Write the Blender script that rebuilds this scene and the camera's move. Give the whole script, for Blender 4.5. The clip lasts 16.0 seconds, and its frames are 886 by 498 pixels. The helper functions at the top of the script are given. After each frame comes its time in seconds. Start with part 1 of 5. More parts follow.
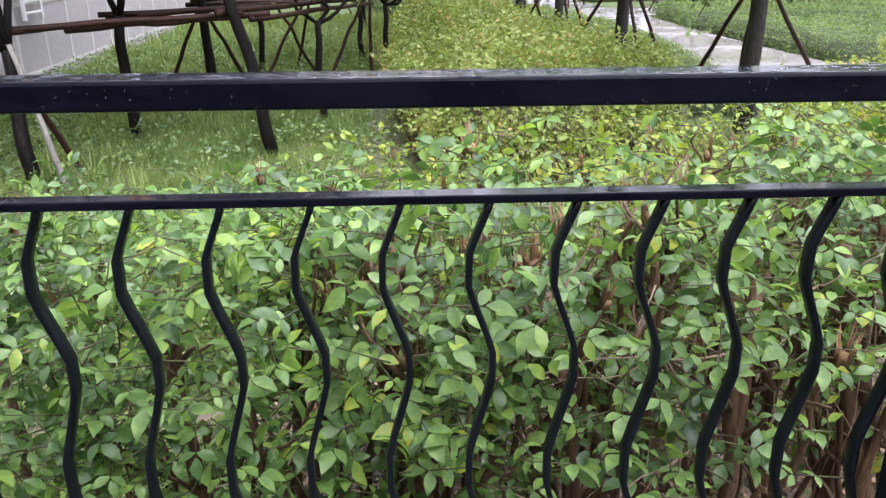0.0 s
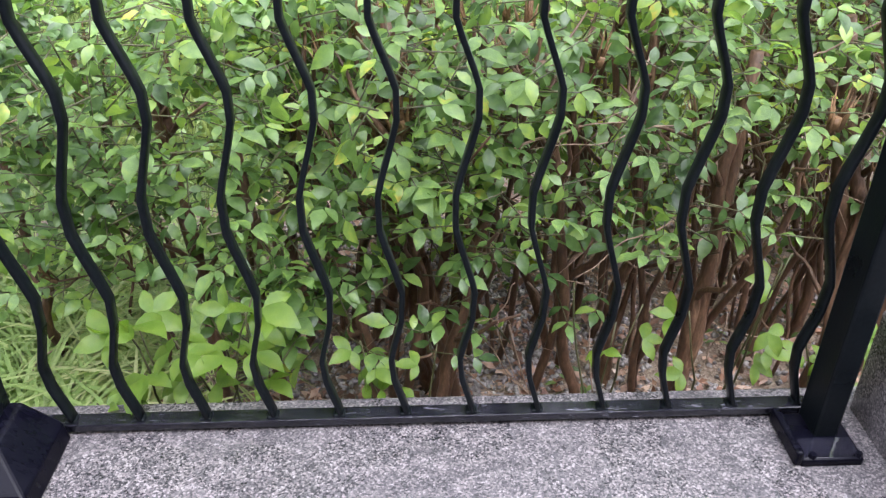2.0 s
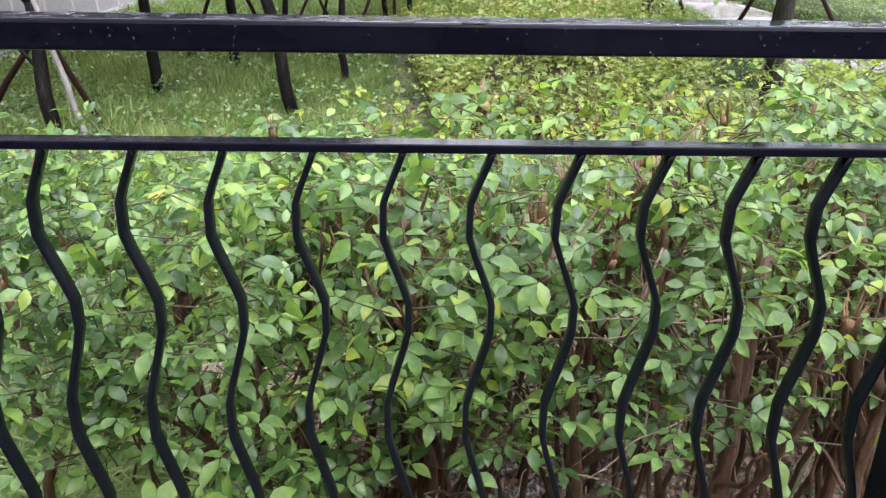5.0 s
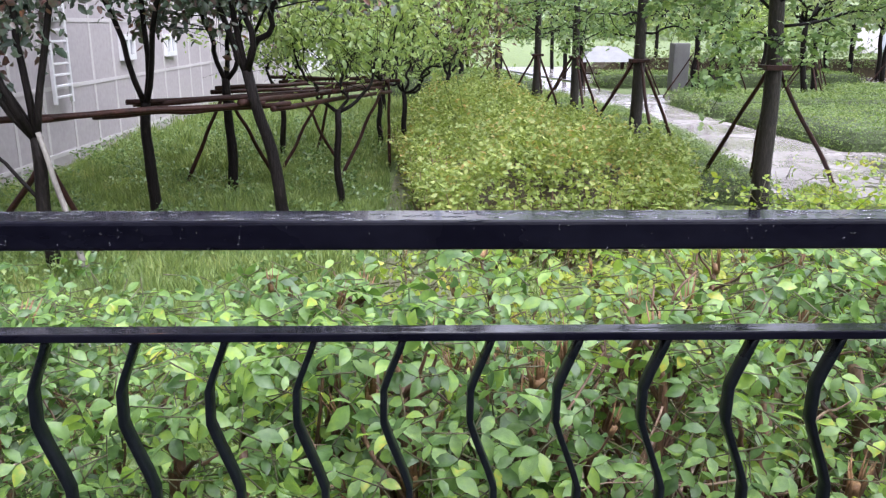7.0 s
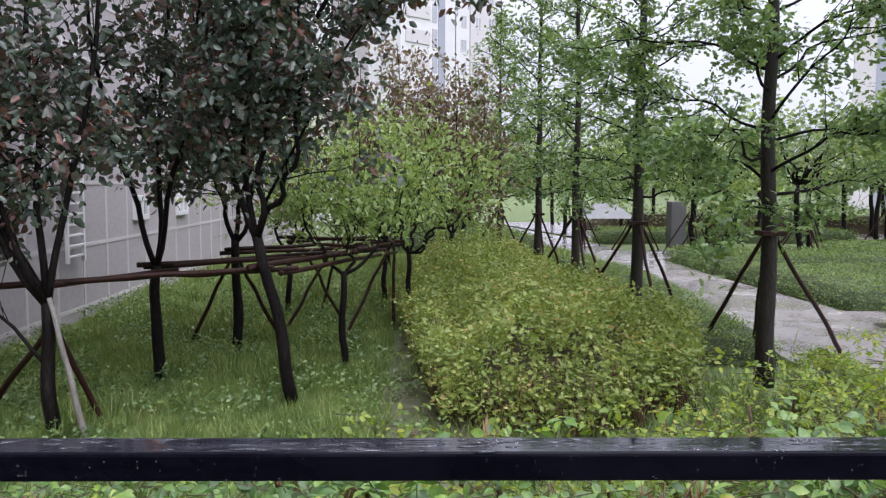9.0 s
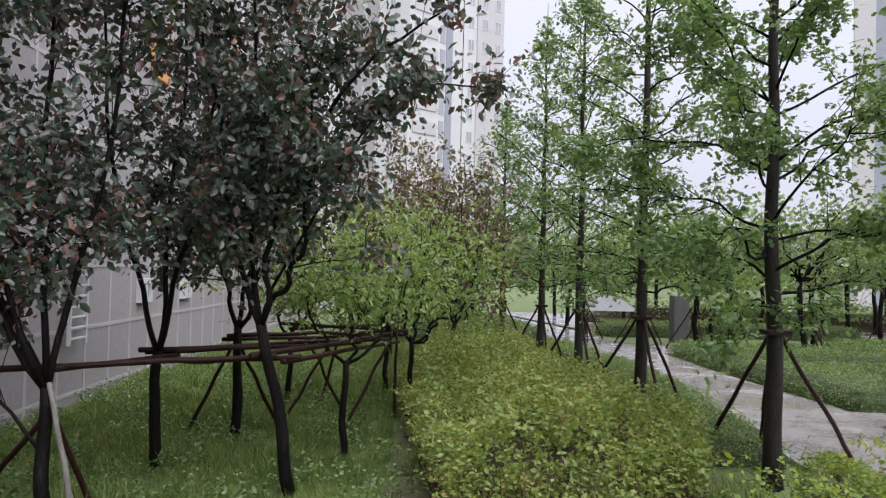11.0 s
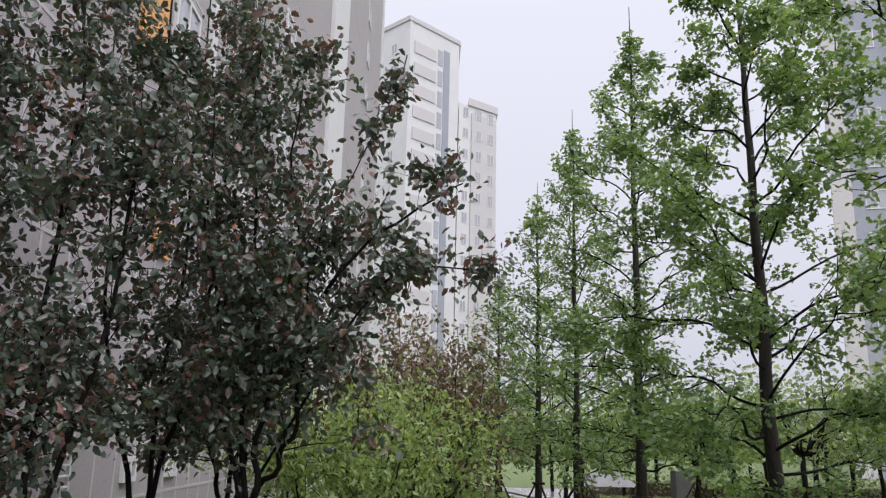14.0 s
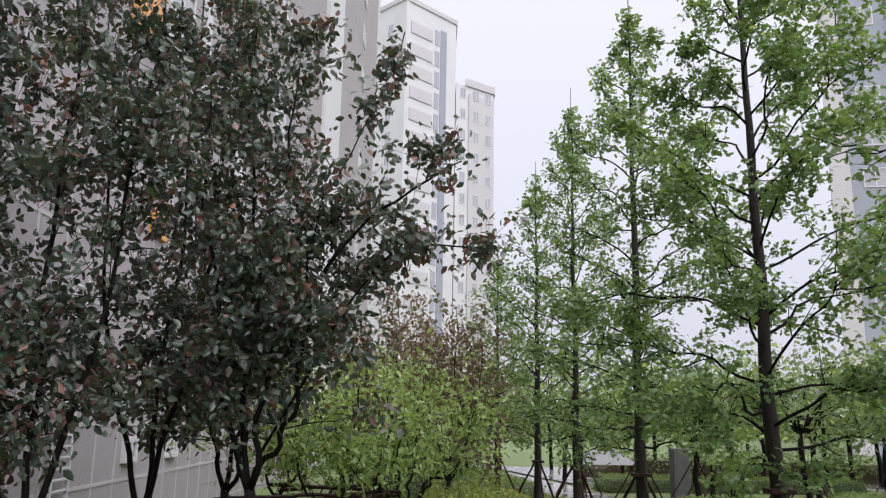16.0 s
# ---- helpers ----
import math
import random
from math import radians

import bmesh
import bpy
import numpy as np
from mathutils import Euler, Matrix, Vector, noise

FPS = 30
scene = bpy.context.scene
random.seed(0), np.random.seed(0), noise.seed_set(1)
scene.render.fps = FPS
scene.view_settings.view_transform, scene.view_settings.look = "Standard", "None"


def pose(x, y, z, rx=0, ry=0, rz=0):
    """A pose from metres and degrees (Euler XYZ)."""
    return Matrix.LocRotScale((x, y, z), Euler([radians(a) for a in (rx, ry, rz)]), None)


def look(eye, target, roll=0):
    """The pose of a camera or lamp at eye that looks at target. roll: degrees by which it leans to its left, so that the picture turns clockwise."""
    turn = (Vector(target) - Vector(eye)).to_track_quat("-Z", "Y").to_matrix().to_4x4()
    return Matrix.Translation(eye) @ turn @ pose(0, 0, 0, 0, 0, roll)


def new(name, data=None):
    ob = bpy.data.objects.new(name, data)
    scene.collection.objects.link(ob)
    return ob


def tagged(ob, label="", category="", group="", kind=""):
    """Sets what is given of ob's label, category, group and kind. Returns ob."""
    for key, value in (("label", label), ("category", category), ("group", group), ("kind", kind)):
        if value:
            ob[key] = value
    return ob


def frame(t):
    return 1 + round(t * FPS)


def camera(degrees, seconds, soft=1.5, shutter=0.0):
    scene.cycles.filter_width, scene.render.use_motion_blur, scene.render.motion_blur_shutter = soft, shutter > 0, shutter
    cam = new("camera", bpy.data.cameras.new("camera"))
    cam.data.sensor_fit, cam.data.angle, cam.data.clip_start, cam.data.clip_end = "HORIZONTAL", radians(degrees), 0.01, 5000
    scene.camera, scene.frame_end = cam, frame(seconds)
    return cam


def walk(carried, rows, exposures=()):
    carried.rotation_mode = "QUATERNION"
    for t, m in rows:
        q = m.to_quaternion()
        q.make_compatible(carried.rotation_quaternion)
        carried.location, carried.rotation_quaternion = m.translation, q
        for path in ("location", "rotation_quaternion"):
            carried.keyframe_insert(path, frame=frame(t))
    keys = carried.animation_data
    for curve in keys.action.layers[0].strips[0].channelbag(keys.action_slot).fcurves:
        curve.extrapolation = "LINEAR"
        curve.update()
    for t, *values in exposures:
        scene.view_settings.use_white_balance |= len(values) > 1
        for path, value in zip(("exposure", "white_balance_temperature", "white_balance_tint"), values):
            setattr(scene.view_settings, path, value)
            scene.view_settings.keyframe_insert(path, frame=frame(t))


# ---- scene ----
cam = camera(57.5, 16.0, 1.3)
PATH = [
    (0, (0.047, -0.042, 1.489), (0.121, 1.825, 0.775), -0.4),
    (0.5, (0.049, -0.048, 1.458), (0.125, 1.779, 0.648), -0.1),
    (1, (0.055, -0.064, 1.423), (0.127, 1.722, 0.525), 0.0),
    (1.5, (0.054, -0.087, 1.381), (0.12, 1.648, 0.387), 0.1),
    (2, (0.064, -0.1, 1.363), (0.126, 1.594, 0.302), -0.0),
    (2.5, (0.064, -0.104, 1.381), (0.125, 1.595, 0.328), 0.7),
    (3, (0.072, -0.094, 1.412), (0.12, 1.655, 0.442), 1.2),
    (3.5, (0.079, -0.079, 1.425), (0.116, 1.702, 0.516), 1.5),
    (4, (0.075, -0.063, 1.439), (0.108, 1.741, 0.577), 1.5),
    (4.2, (0.074, -0.059, 1.447), (0.104, 1.755, 0.605), 1.4),
    (6.3, (0.064, -0.037, 1.511), (0.096, 1.848, 0.845), -0.0),
    (6.5, (0.063, -0.034, 1.525), (0.099, 1.864, 0.896), 0.1),
    (7, (0.065, -0.031, 1.563), (0.101, 1.896, 1.03), 0.1),
    (7.5, (0.064, -0.031, 1.583), (0.1, 1.913, 1.116), 0.1),
    (8, (0.063, -0.024, 1.599), (0.097, 1.937, 1.21), 0.1),
    (8.5, (0.043, -0.04, 1.634), (0.079, 1.94, 1.357), 0.2),
    (9, (0.051, -0.05, 1.665), (0.081, 1.943, 1.496), 0.2),
    (9.2, (0.048, -0.058, 1.677), (0.08, 1.939, 1.571), 0.3),
    (11.5, (0.026, -0.056, 1.709), (0.041, 1.942, 1.803), 1.8),
    (12, (0.034, -0.057, 1.736), (0.044, 1.934, 1.924), 2.0),
    (12.5, (0.03, -0.068, 1.748), (0.041, 1.911, 2.034), 1.9),
    (13, (0.027, -0.101, 1.76), (0.036, 1.866, 2.125), 1.6),
    (13.5, (0.027, -0.101, 1.777), (0.042, 1.847, 2.226), 1.5),
    (14, (0.024, -0.105, 1.776), (0.051, 1.842, 2.234), 1.4),
    (14.5, (0.025, -0.101, 1.777), (0.06, 1.845, 2.236), 1.3),
    (15, (0.025, -0.092, 1.776), (0.061, 1.855, 2.232), 1.2),
    (15.5, (0.025, -0.099, 1.766), (0.061, 1.85, 2.214), 1.1),
    (16, (0.017, -0.091, 1.756), (0.05, 1.866, 2.169), 1.0),
]
EXPOSURES = [(0.0, 1.72, 6000, 15), (1.0, 1.95, 6000, 15), (2.2, 2.03, 6000, 15), (4.2, 1.9, 6000, 15), (6.4, 1.72, 5950, 15), (8.0, 1.52, 5900, 15), (9.2, 0.82, 6000, 14), (11.5, 0.62, 6200, 12), (13.0, 0.5, 6300, 12), (14.5, 0.42, 6300, 12), (15.2, 0.43, 6300, 12), (16.0, 0.55, 6300, 12)]
walk(cam, [(t, look(eye, target, roll)) for t, eye, target, roll in PATH], EXPOSURES)

# ---------------------------------------------------------------- world and light
world = bpy.data.worlds.new("overcast")
scene.world = world
world.use_nodes = True
wn, wl = world.node_tree.nodes, world.node_tree.links
sky = wn.new("ShaderNodeTexSky")
sky.sky_type, sky.sun_disc = "NISHITA", False
sky.sun_elevation, sky.sun_rotation = radians(55), radians(150)
sky.air_density, sky.dust_density, sky.ozone_density = 1.0, 6.0, 1.0
grey = wn.new("ShaderNodeHueSaturation")
grey.inputs["Saturation"].default_value = 0.12
cloud = wn.new("ShaderNodeMixRGB")
cloud.inputs["Fac"].default_value = 0.9
# an overcast dome: three times as bright overhead as at the horizon
where, split = wn.new("ShaderNodeTexCoord"), wn.new("ShaderNodeSeparateXYZ")
dome = wn.new("ShaderNodeValToRGB")
dome.color_ramp.elements.new(0.5)
for e, c in zip(dome.color_ramp.elements, ((0.235, 0.235, 0.262), (0.31, 0.31, 0.343), (1.04, 1.01, 1.05))):
    e.color = (*c, 1)
lift = wn.new("ShaderNodeMixRGB")
lift.blend_type, lift.inputs["Fac"].default_value, lift.inputs["Color2"].default_value = "MULTIPLY", 1.0, (16.5, 16.5, 16.5, 1)
wl.new(where.outputs["Generated"], split.inputs[0])
wl.new(split.outputs["Z"], dome.inputs[0])
wl.new(dome.outputs[0], lift.inputs["Color1"])
wl.new(lift.outputs[0], cloud.inputs["Color2"])
wl.new(sky.outputs[0], grey.inputs["Color"])
wl.new(grey.outputs[0], cloud.inputs["Color1"])
wl.new(cloud.outputs[0], wn["Background"].inputs["Color"])
wn["Background"].inputs["Strength"].default_value = 0.13
sun = new("sun", bpy.data.lights.new("sun", "SUN"))
sun.data.energy, sun.data.angle, sun.data.color = 1.5, radians(60), (1.0, 0.97, 0.93)
sun.matrix_world = look((4, -6, 12), (0, 2, 0))

# ---------------------------------------------------------------- materials
def material(name):
    m = bpy.data.materials.new(name)
    m.use_nodes = True
    nt = m.node_tree
    return m, nt.nodes, nt.links, nt.nodes["Principled BSDF"]


def ramp_node(nodes, stops):
    r = nodes.new("ShaderNodeValToRGB")
    while len(r.color_ramp.elements) < len(stops):
        r.color_ramp.elements.new(0.5)
    for e, (p, c) in zip(r.color_ramp.elements, stops):
        e.position, e.color = p, (*c, 1)
    return r


def noisy(name, stops, scale=20.0, fine=120.0, rough=0.6, rough_var=0.15, bump=0.3, dist=0.01, metal=0.0, stretch=(1, 1, 1), spec=0.5):
    """Two-scale noise colour with bump and uneven roughness."""
    m, n, l, b = material(name)
    tc = n.new("ShaderNodeTexCoord")
    mp = n.new("ShaderNodeMapping")
    mp.inputs["Scale"].default_value = stretch
    l.new(tc.outputs["Object"], mp.inputs["Vector"])
    big, small = n.new("ShaderNodeTexNoise"), n.new("ShaderNodeTexNoise")
    big.inputs["Scale"].default_value, small.inputs["Scale"].default_value = scale, fine
    big.inputs["Detail"].default_value, small.inputs["Detail"].default_value = 5, 3
    for t in (big, small):
        l.new(mp.outputs[0], t.inputs["Vector"])
    mix = n.new("ShaderNodeMath")
    mix.operation = "MULTIPLY_ADD"
    mix.inputs[1].default_value, mix.inputs[2].default_value = 0.5, 0.0
    add = n.new("ShaderNodeMath")
    add.operation = "MULTIPLY_ADD"
    add.inputs[1].default_value = 0.5
    l.new(small.outputs[0], mix.inputs[0])
    l.new(big.outputs[0], add.inputs[0])
    l.new(mix.outputs[0], add.inputs[2])
    r = ramp_node(n, stops)
    l.new(add.outputs[0], r.inputs[0])
    l.new(r.outputs[0], b.inputs["Base Color"])
    rr = n.new("ShaderNodeMapRange")
    rr.inputs["From Min"].default_value, rr.inputs["From Max"].default_value = 0.3, 0.7
    rr.inputs["To Min"].default_value, rr.inputs["To Max"].default_value = max(0.03, rough - rough_var), min(1, rough + rough_var)
    l.new(big.outputs[0], rr.inputs["Value"])
    l.new(rr.outputs[0], b.inputs["Roughness"])
    bp = n.new("ShaderNodeBump")
    bp.inputs["Strength"].default_value, bp.inputs["Distance"].default_value = bump, dist
    l.new(add.outputs[0], bp.inputs["Height"])
    l.new(bp.outputs[0], b.inputs["Normal"])
    b.inputs["Metallic"].default_value = metal
    b.inputs["Specular IOR Level"].default_value = spec
    return m


def leafy(name, stops, rough=0.4, through_light=0.35, spec=0.5, wet=0.0):
    """A leaf: colour varies leaf by leaf, some light passes through."""
    m, n, l, b = material(name)
    geo = n.new("ShaderNodeNewGeometry")
    tc = n.new("ShaderNodeTexCoord")
    big = n.new("ShaderNodeTexNoise")
    big.inputs["Scale"].default_value = 2.2
    l.new(tc.outputs["Object"], big.inputs["Vector"])
    mix = n.new("ShaderNodeMath")
    mix.operation = "MULTIPLY_ADD"
    mix.inputs[1].default_value = 0.7
    sub = n.new("ShaderNodeMath")
    sub.operation = "MULTIPLY_ADD"
    sub.inputs[1].default_value, sub.inputs[2].default_value = 0.9, -0.3
    l.new(big.outputs[0], sub.inputs[0])
    l.new(geo.outputs["Random Per Island"], mix.inputs[0])
    l.new(sub.outputs[0], mix.inputs[2])
    r = ramp_node(n, [(p, (c[0] * 1.08, c[1], c[2] * 1.06)) for p, c in stops])
    fleck, blend = n.new("ShaderNodeTexNoise"), n.new("ShaderNodeMath")
    fleck.inputs["Scale"].default_value, fleck.inputs["Detail"].default_value = 70.0, 3
    blend.operation, blend.inputs[1].default_value = "MULTIPLY_ADD", 0.55
    shift = n.new("ShaderNodeMath")
    shift.operation, shift.inputs[1].default_value = "SUBTRACT", 0.275
    l.new(tc.outputs["Object"], fleck.inputs["Vector"])
    l.new(fleck.outputs[0], blend.inputs[0])
    l.new(mix.outputs[0], blend.inputs[2])
    l.new(blend.outputs[0], shift.inputs[0])
    l.new(shift.outputs[0], r.inputs[0])
    l.new(r.outputs[0], b.inputs["Base Color"])
    b.inputs["Roughness"].default_value = rough
    b.inputs["Specular IOR Level"].default_value = spec
    vein, bump = n.new("ShaderNodeTexNoise"), n.new("ShaderNodeBump")
    vein.inputs["Scale"].default_value, vein.inputs["Detail"].default_value = 160.0, 3
    bump.inputs["Strength"].default_value, bump.inputs["Distance"].default_value = 0.35, 0.003
    l.new(tc.outputs["Object"], vein.inputs["Vector"])
    l.new(vein.outputs[0], bump.inputs["Height"])
    l.new(bump.outputs[0], b.inputs["Normal"])
    b.inputs["Coat Weight"].default_value, b.inputs["Coat Roughness"].default_value = wet, 0.22
    tr = n.new("ShaderNodeBsdfTranslucent")
    gain = n.new("ShaderNodeMixRGB")
    gain.blend_type = "MULTIPLY"
    gain.inputs["Fac"].default_value = 1
    gain.inputs["Color2"].default_value = (1.5, 1.5, 0.7, 1)
    l.new(r.outputs[0], gain.inputs["Color1"])
    l.new(gain.outputs[0], tr.inputs["Color"])
    ms = n.new("ShaderNodeMixShader")
    ms.inputs[0].default_value = through_light
    l.new(b.outputs[0], ms.inputs[1])
    l.new(tr.outputs[0], ms.inputs[2])
    l.new(ms.outputs[0], n["Material Output"].inputs["Surface"])
    return m


M_IRON = noisy("black_paint", [(0.3, (0.002, 0.003, 0.004)), (0.7, (0.007, 0.009, 0.011))], 9, 160, 0.34, 0.1, 0.12, 0.002, spec=0.12)
M_IRON_WET = noisy("wet_black_paint", [(0.3, (0.0015, 0.0015, 0.004)), (0.7, (0.005, 0.005, 0.010))], 14, 90, 0.3, 0.12, 0.25, 0.002, spec=0.1, stretch=(0.5, 1.6, 1))
M_FILM = noisy("water_film", [(0.3, (0.004, 0.004, 0.008)), (0.55, (0.012, 0.012, 0.020)), (0.75, (0.06, 0.06, 0.075))], 7, 42, 0.05, 0.04, 0.3, 0.002, spec=1.0, stretch=(0.35, 2.2, 1))


def granite(name):
    """Speckled wet granite: grains of several colours, damp blotches, uneven gloss."""
    m, n, l, b = material(name)
    tc = n.new("ShaderNodeTexCoord")
    cell, fine, wet, damp = n.new("ShaderNodeTexVoronoi"), n.new("ShaderNodeTexNoise"), n.new("ShaderNodeTexNoise"), n.new("ShaderNodeTexNoise")
    cell.inputs["Scale"].default_value, fine.inputs["Scale"].default_value = 330, 210
    fine.inputs["Detail"].default_value, fine.inputs["Roughness"].default_value = 5, 0.75
    wet.inputs["Scale"].default_value, damp.inputs["Scale"].default_value = 6, 28
    damp.inputs["Detail"].default_value = 5
    for t in (cell, fine, wet, damp):
        l.new(tc.outputs["Object"], t.inputs["Vector"])
    sep = n.new("ShaderNodeSeparateColor")
    l.new(cell.outputs["Color"], sep.inputs[0])
    mix = n.new("ShaderNodeMath")
    mix.operation = "MULTIPLY_ADD"
    mix.inputs[1].default_value = 0.3
    half = n.new("ShaderNodeMath")
    half.operation, half.inputs[1].default_value = "MULTIPLY", 0.62
    add = n.new("ShaderNodeMath")
    add.operation, add.inputs[1].default_value = "MULTIPLY_ADD", 0.28
    l.new(fine.outputs[0], half.inputs[0])
    l.new(damp.outputs[0], add.inputs[0])
    l.new(half.outputs[0], add.inputs[2])
    l.new(sep.outputs[0], mix.inputs[0])
    l.new(add.outputs[0], mix.inputs[2])
    r = ramp_node(n, [(0.4, (0.014, 0.014, 0.017)), (0.5, (0.045, 0.043, 0.047)), (0.6, (0.095, 0.09, 0.096)), (0.7, (0.16, 0.142, 0.144)), (0.8, (0.29, 0.27, 0.275))])
    l.new(mix.outputs[0], r.inputs[0])
    l.new(r.outputs[0], b.inputs["Base Color"])
    rr = n.new("ShaderNodeMapRange")
    rr.inputs["From Min"].default_value, rr.inputs["From Max"].default_value = 0.35, 0.65
    rr.inputs["To Min"].default_value, rr.inputs["To Max"].default_value = 0.05, 0.5
    l.new(wet.outputs[0], rr.inputs["Value"])
    l.new(rr.outputs[0], b.inputs["Roughness"])
    bp = n.new("ShaderNodeBump")
    bp.inputs["Strength"].default_value, bp.inputs["Distance"].default_value = 0.3, 0.002
    l.new(mix.outputs[0], bp.inputs["Height"])
    l.new(bp.outputs[0], b.inputs["Normal"])
    return m


M_GRANITE = granite("granite")
# Pale streaks in the colour stand in for sky reflected on the wet rail.
M_RAIL_SHEEN = noisy("wet_paint_sheen_streaks", [(0.4, (0.003, 0.003, 0.006)), (0.57, (0.012, 0.012, 0.018)), (0.68, (0.22, 0.22, 0.25))], 16, 90, 0.12, 0.1, 0.4, 0.002, spec=0.6, stretch=(0.4, 2.0, 1))
M_SOIL = noisy("soil", [(0.3, (0.11, 0.078, 0.055)), (0.5, (0.26, 0.195, 0.145)), (0.7, (0.46, 0.38, 0.31))], 24, 160, 0.75, 0.15, 0.8, 0.03)
M_GRAVEL = noisy("wet_gravel", [(0.3, (0.138, 0.127, 0.124)), (0.5, (0.31, 0.282, 0.277)), (0.7, (0.575, 0.529, 0.507))], 18, 60, 0.25, 0.15, 0.3, 0.003)
M_MUD = noisy("mossy_mud", [(0.3, (0.05, 0.045, 0.03)), (0.5, (0.09, 0.085, 0.05)), (0.7, (0.10, 0.14, 0.05))], 3, 50, 0.45, 0.25, 0.7, 0.02)
M_LAWN = noisy("lawn", [(0.3, (0.06, 0.0862, 0.0297)), (0.5, (0.114, 0.161, 0.0517)), (0.7, (0.192, 0.23, 0.088))], 1.2, 30, 0.8, 0.1, 0.8, 0.05)
M_BARK = noisy("wet_bark", [(0.3, (0.003, 0.0025, 0.0025)), (0.55, (0.009, 0.007, 0.0065)), (0.75, (0.028, 0.022, 0.019))], 14, 70, 0.6, 0.15, 0.9, 0.02, stretch=(1, 1, 0.3), spec=0.12)
M_BARK_OAK = noisy("oak_bark", [(0.3, (0.008, 0.007, 0.006)), (0.55, (0.024, 0.020, 0.016)), (0.75, (0.055, 0.046, 0.037))], 16, 80, 0.6, 0.15, 0.9, 0.02, stretch=(1, 1, 0.25), spec=0.25)
M_STEM = noisy("shrub_stem", [(0.3, (0.035, 0.018, 0.012)), (0.52, (0.10, 0.052, 0.028)), (0.72, (0.21, 0.12, 0.07))], 30, 140, 0.55, 0.15, 0.6, 0.01, stretch=(1, 1, 0.3))
M_CUT = noisy("cut_wood", [(0.3, (0.09, 0.045, 0.020)), (0.55, (0.19, 0.105, 0.045)), (0.75, (0.36, 0.23, 0.11))], 40, 150, 0.6, 0.1, 0.5, 0.005)
M_POLE = noisy("stake_wood", [(0.3, (0.010, 0.005, 0.004)), (0.55, (0.034, 0.014, 0.011)), (0.75, (0.085, 0.040, 0.031))], 10, 70, 0.55, 0.15, 0.6, 0.01, stretch=(1, 1, 0.4), spec=0.18)
M_POLE_GREY = noisy("weathered_stake_wood", [(0.3, (0.09, 0.08, 0.07)), (0.7, (0.26, 0.24, 0.22))], 12, 80, 0.5, 0.15, 0.6, 0.01, stretch=(1, 1, 0.4))
M_PATH = noisy("wet_paving", [(0.3, (0.15, 0.129, 0.133)), (0.5, (0.245, 0.218, 0.224)), (0.7, (0.32, 0.292, 0.299))], 1.1, 18, 0.2, 0.14, 0.12, 0.006, spec=0.7)
M_RENDER = noisy("grey_render", [(0.3, (0.30, 0.27, 0.285)), (0.7, (0.40, 0.365, 0.38))], 0.5, 18, 0.75, 0.1, 0.1, 0.005)
M_JOINT = noisy("pale_joint", [(0.3, (0.42, 0.39, 0.40)), (0.7, (0.52, 0.49, 0.50))], 2, 30, 0.7, 0.1, 0.1, 0.005)
M_WHITE = noisy("white_paint", [(0.3, (0.56, 0.55, 0.57)), (0.7, (0.66, 0.65, 0.67))], 0.6, 12, 0.6, 0.1, 0.1, 0.003)
M_BAND = noisy("grey_band", [(0.3, (0.487, 0.46, 0.48)), (0.7, (0.557, 0.531, 0.55))], 0.4, 10, 0.7, 0.1, 0.1, 0.003)
M_SLATE = noisy("blue_grey_paint", [(0.3, (0.264, 0.276, 0.336)), (0.7, (0.348, 0.36, 0.42))], 0.4, 10, 0.7, 0.1, 0.1, 0.003)
M_ORANGE = noisy("orange_panel", [(0.3, (0.65, 0.28, 0.06)), (0.7, (0.75, 0.36, 0.10))], 1, 20, 0.5, 0.1, 0.1, 0.003)
# Pale base colour paints in reflected sky and distant haze.
M_GLASS_PALED = noisy("sky_paled_glass", [(0.3, (0.324, 0.324, 0.372)), (0.7, (0.432, 0.432, 0.48))], 0.7, 4, 0.08, 0.04, 0.02, 0.002, spec=0.8)
M_STONE = noisy("grey_stone", [(0.3, (0.07, 0.067, 0.072)), (0.7, (0.13, 0.127, 0.133))], 5, 60, 0.6, 0.1, 0.3, 0.01)
M_TILE = noisy("roof_tile", [(0.3, (0.12, 0.12, 0.13)), (0.7, (0.24, 0.24, 0.25))], 5, 60, 0.5, 0.1, 0.3, 0.01)
L_HEDGE = leafy("hedge_leaf", [(0.0, (0.0246, 0.0616, 0.0168)), (0.3, (0.0728, 0.151, 0.0403)), (0.65, (0.151, 0.274, 0.0728)), (0.9, (0.246, 0.386, 0.0672)), (1.0, (0.403, 0.414, 0.0672))], 0.36, 0.42, 0.5, 0.2)
L_HEDGE_Y = leafy("yellow_green_leaf", [(0.0, (0.0765, 0.145, 0.0225)), (0.45, (0.162, 0.255, 0.036)), (0.8, (0.264, 0.34, 0.045)), (1.0, (0.383, 0.34, 0.063))], 0.4, 0.48)
L_FRESH = leafy("fresh_shoot_leaf", [(0.0, (0.0756, 0.168, 0.0205)), (0.5, (0.135, 0.259, 0.0307)), (1.0, (0.216, 0.337, 0.0479))], 0.34, 0.5, 0.5, 0.35)
L_BUSH = leafy("bush_leaf", [(0.0, (0.108, 0.156, 0.0391)), (0.45, (0.205, 0.293, 0.0734)), (0.8, (0.293, 0.362, 0.108)), (1.0, (0.411, 0.265, 0.117))], 0.42, 0.35)
L_CLIP = leafy("clipped_hedge_leaf", [(0.0, (0.063, 0.115, 0.0325)), (0.6, (0.133, 0.216, 0.0585)), (1.0, (0.224, 0.297, 0.0845))], 0.45, 0.3)
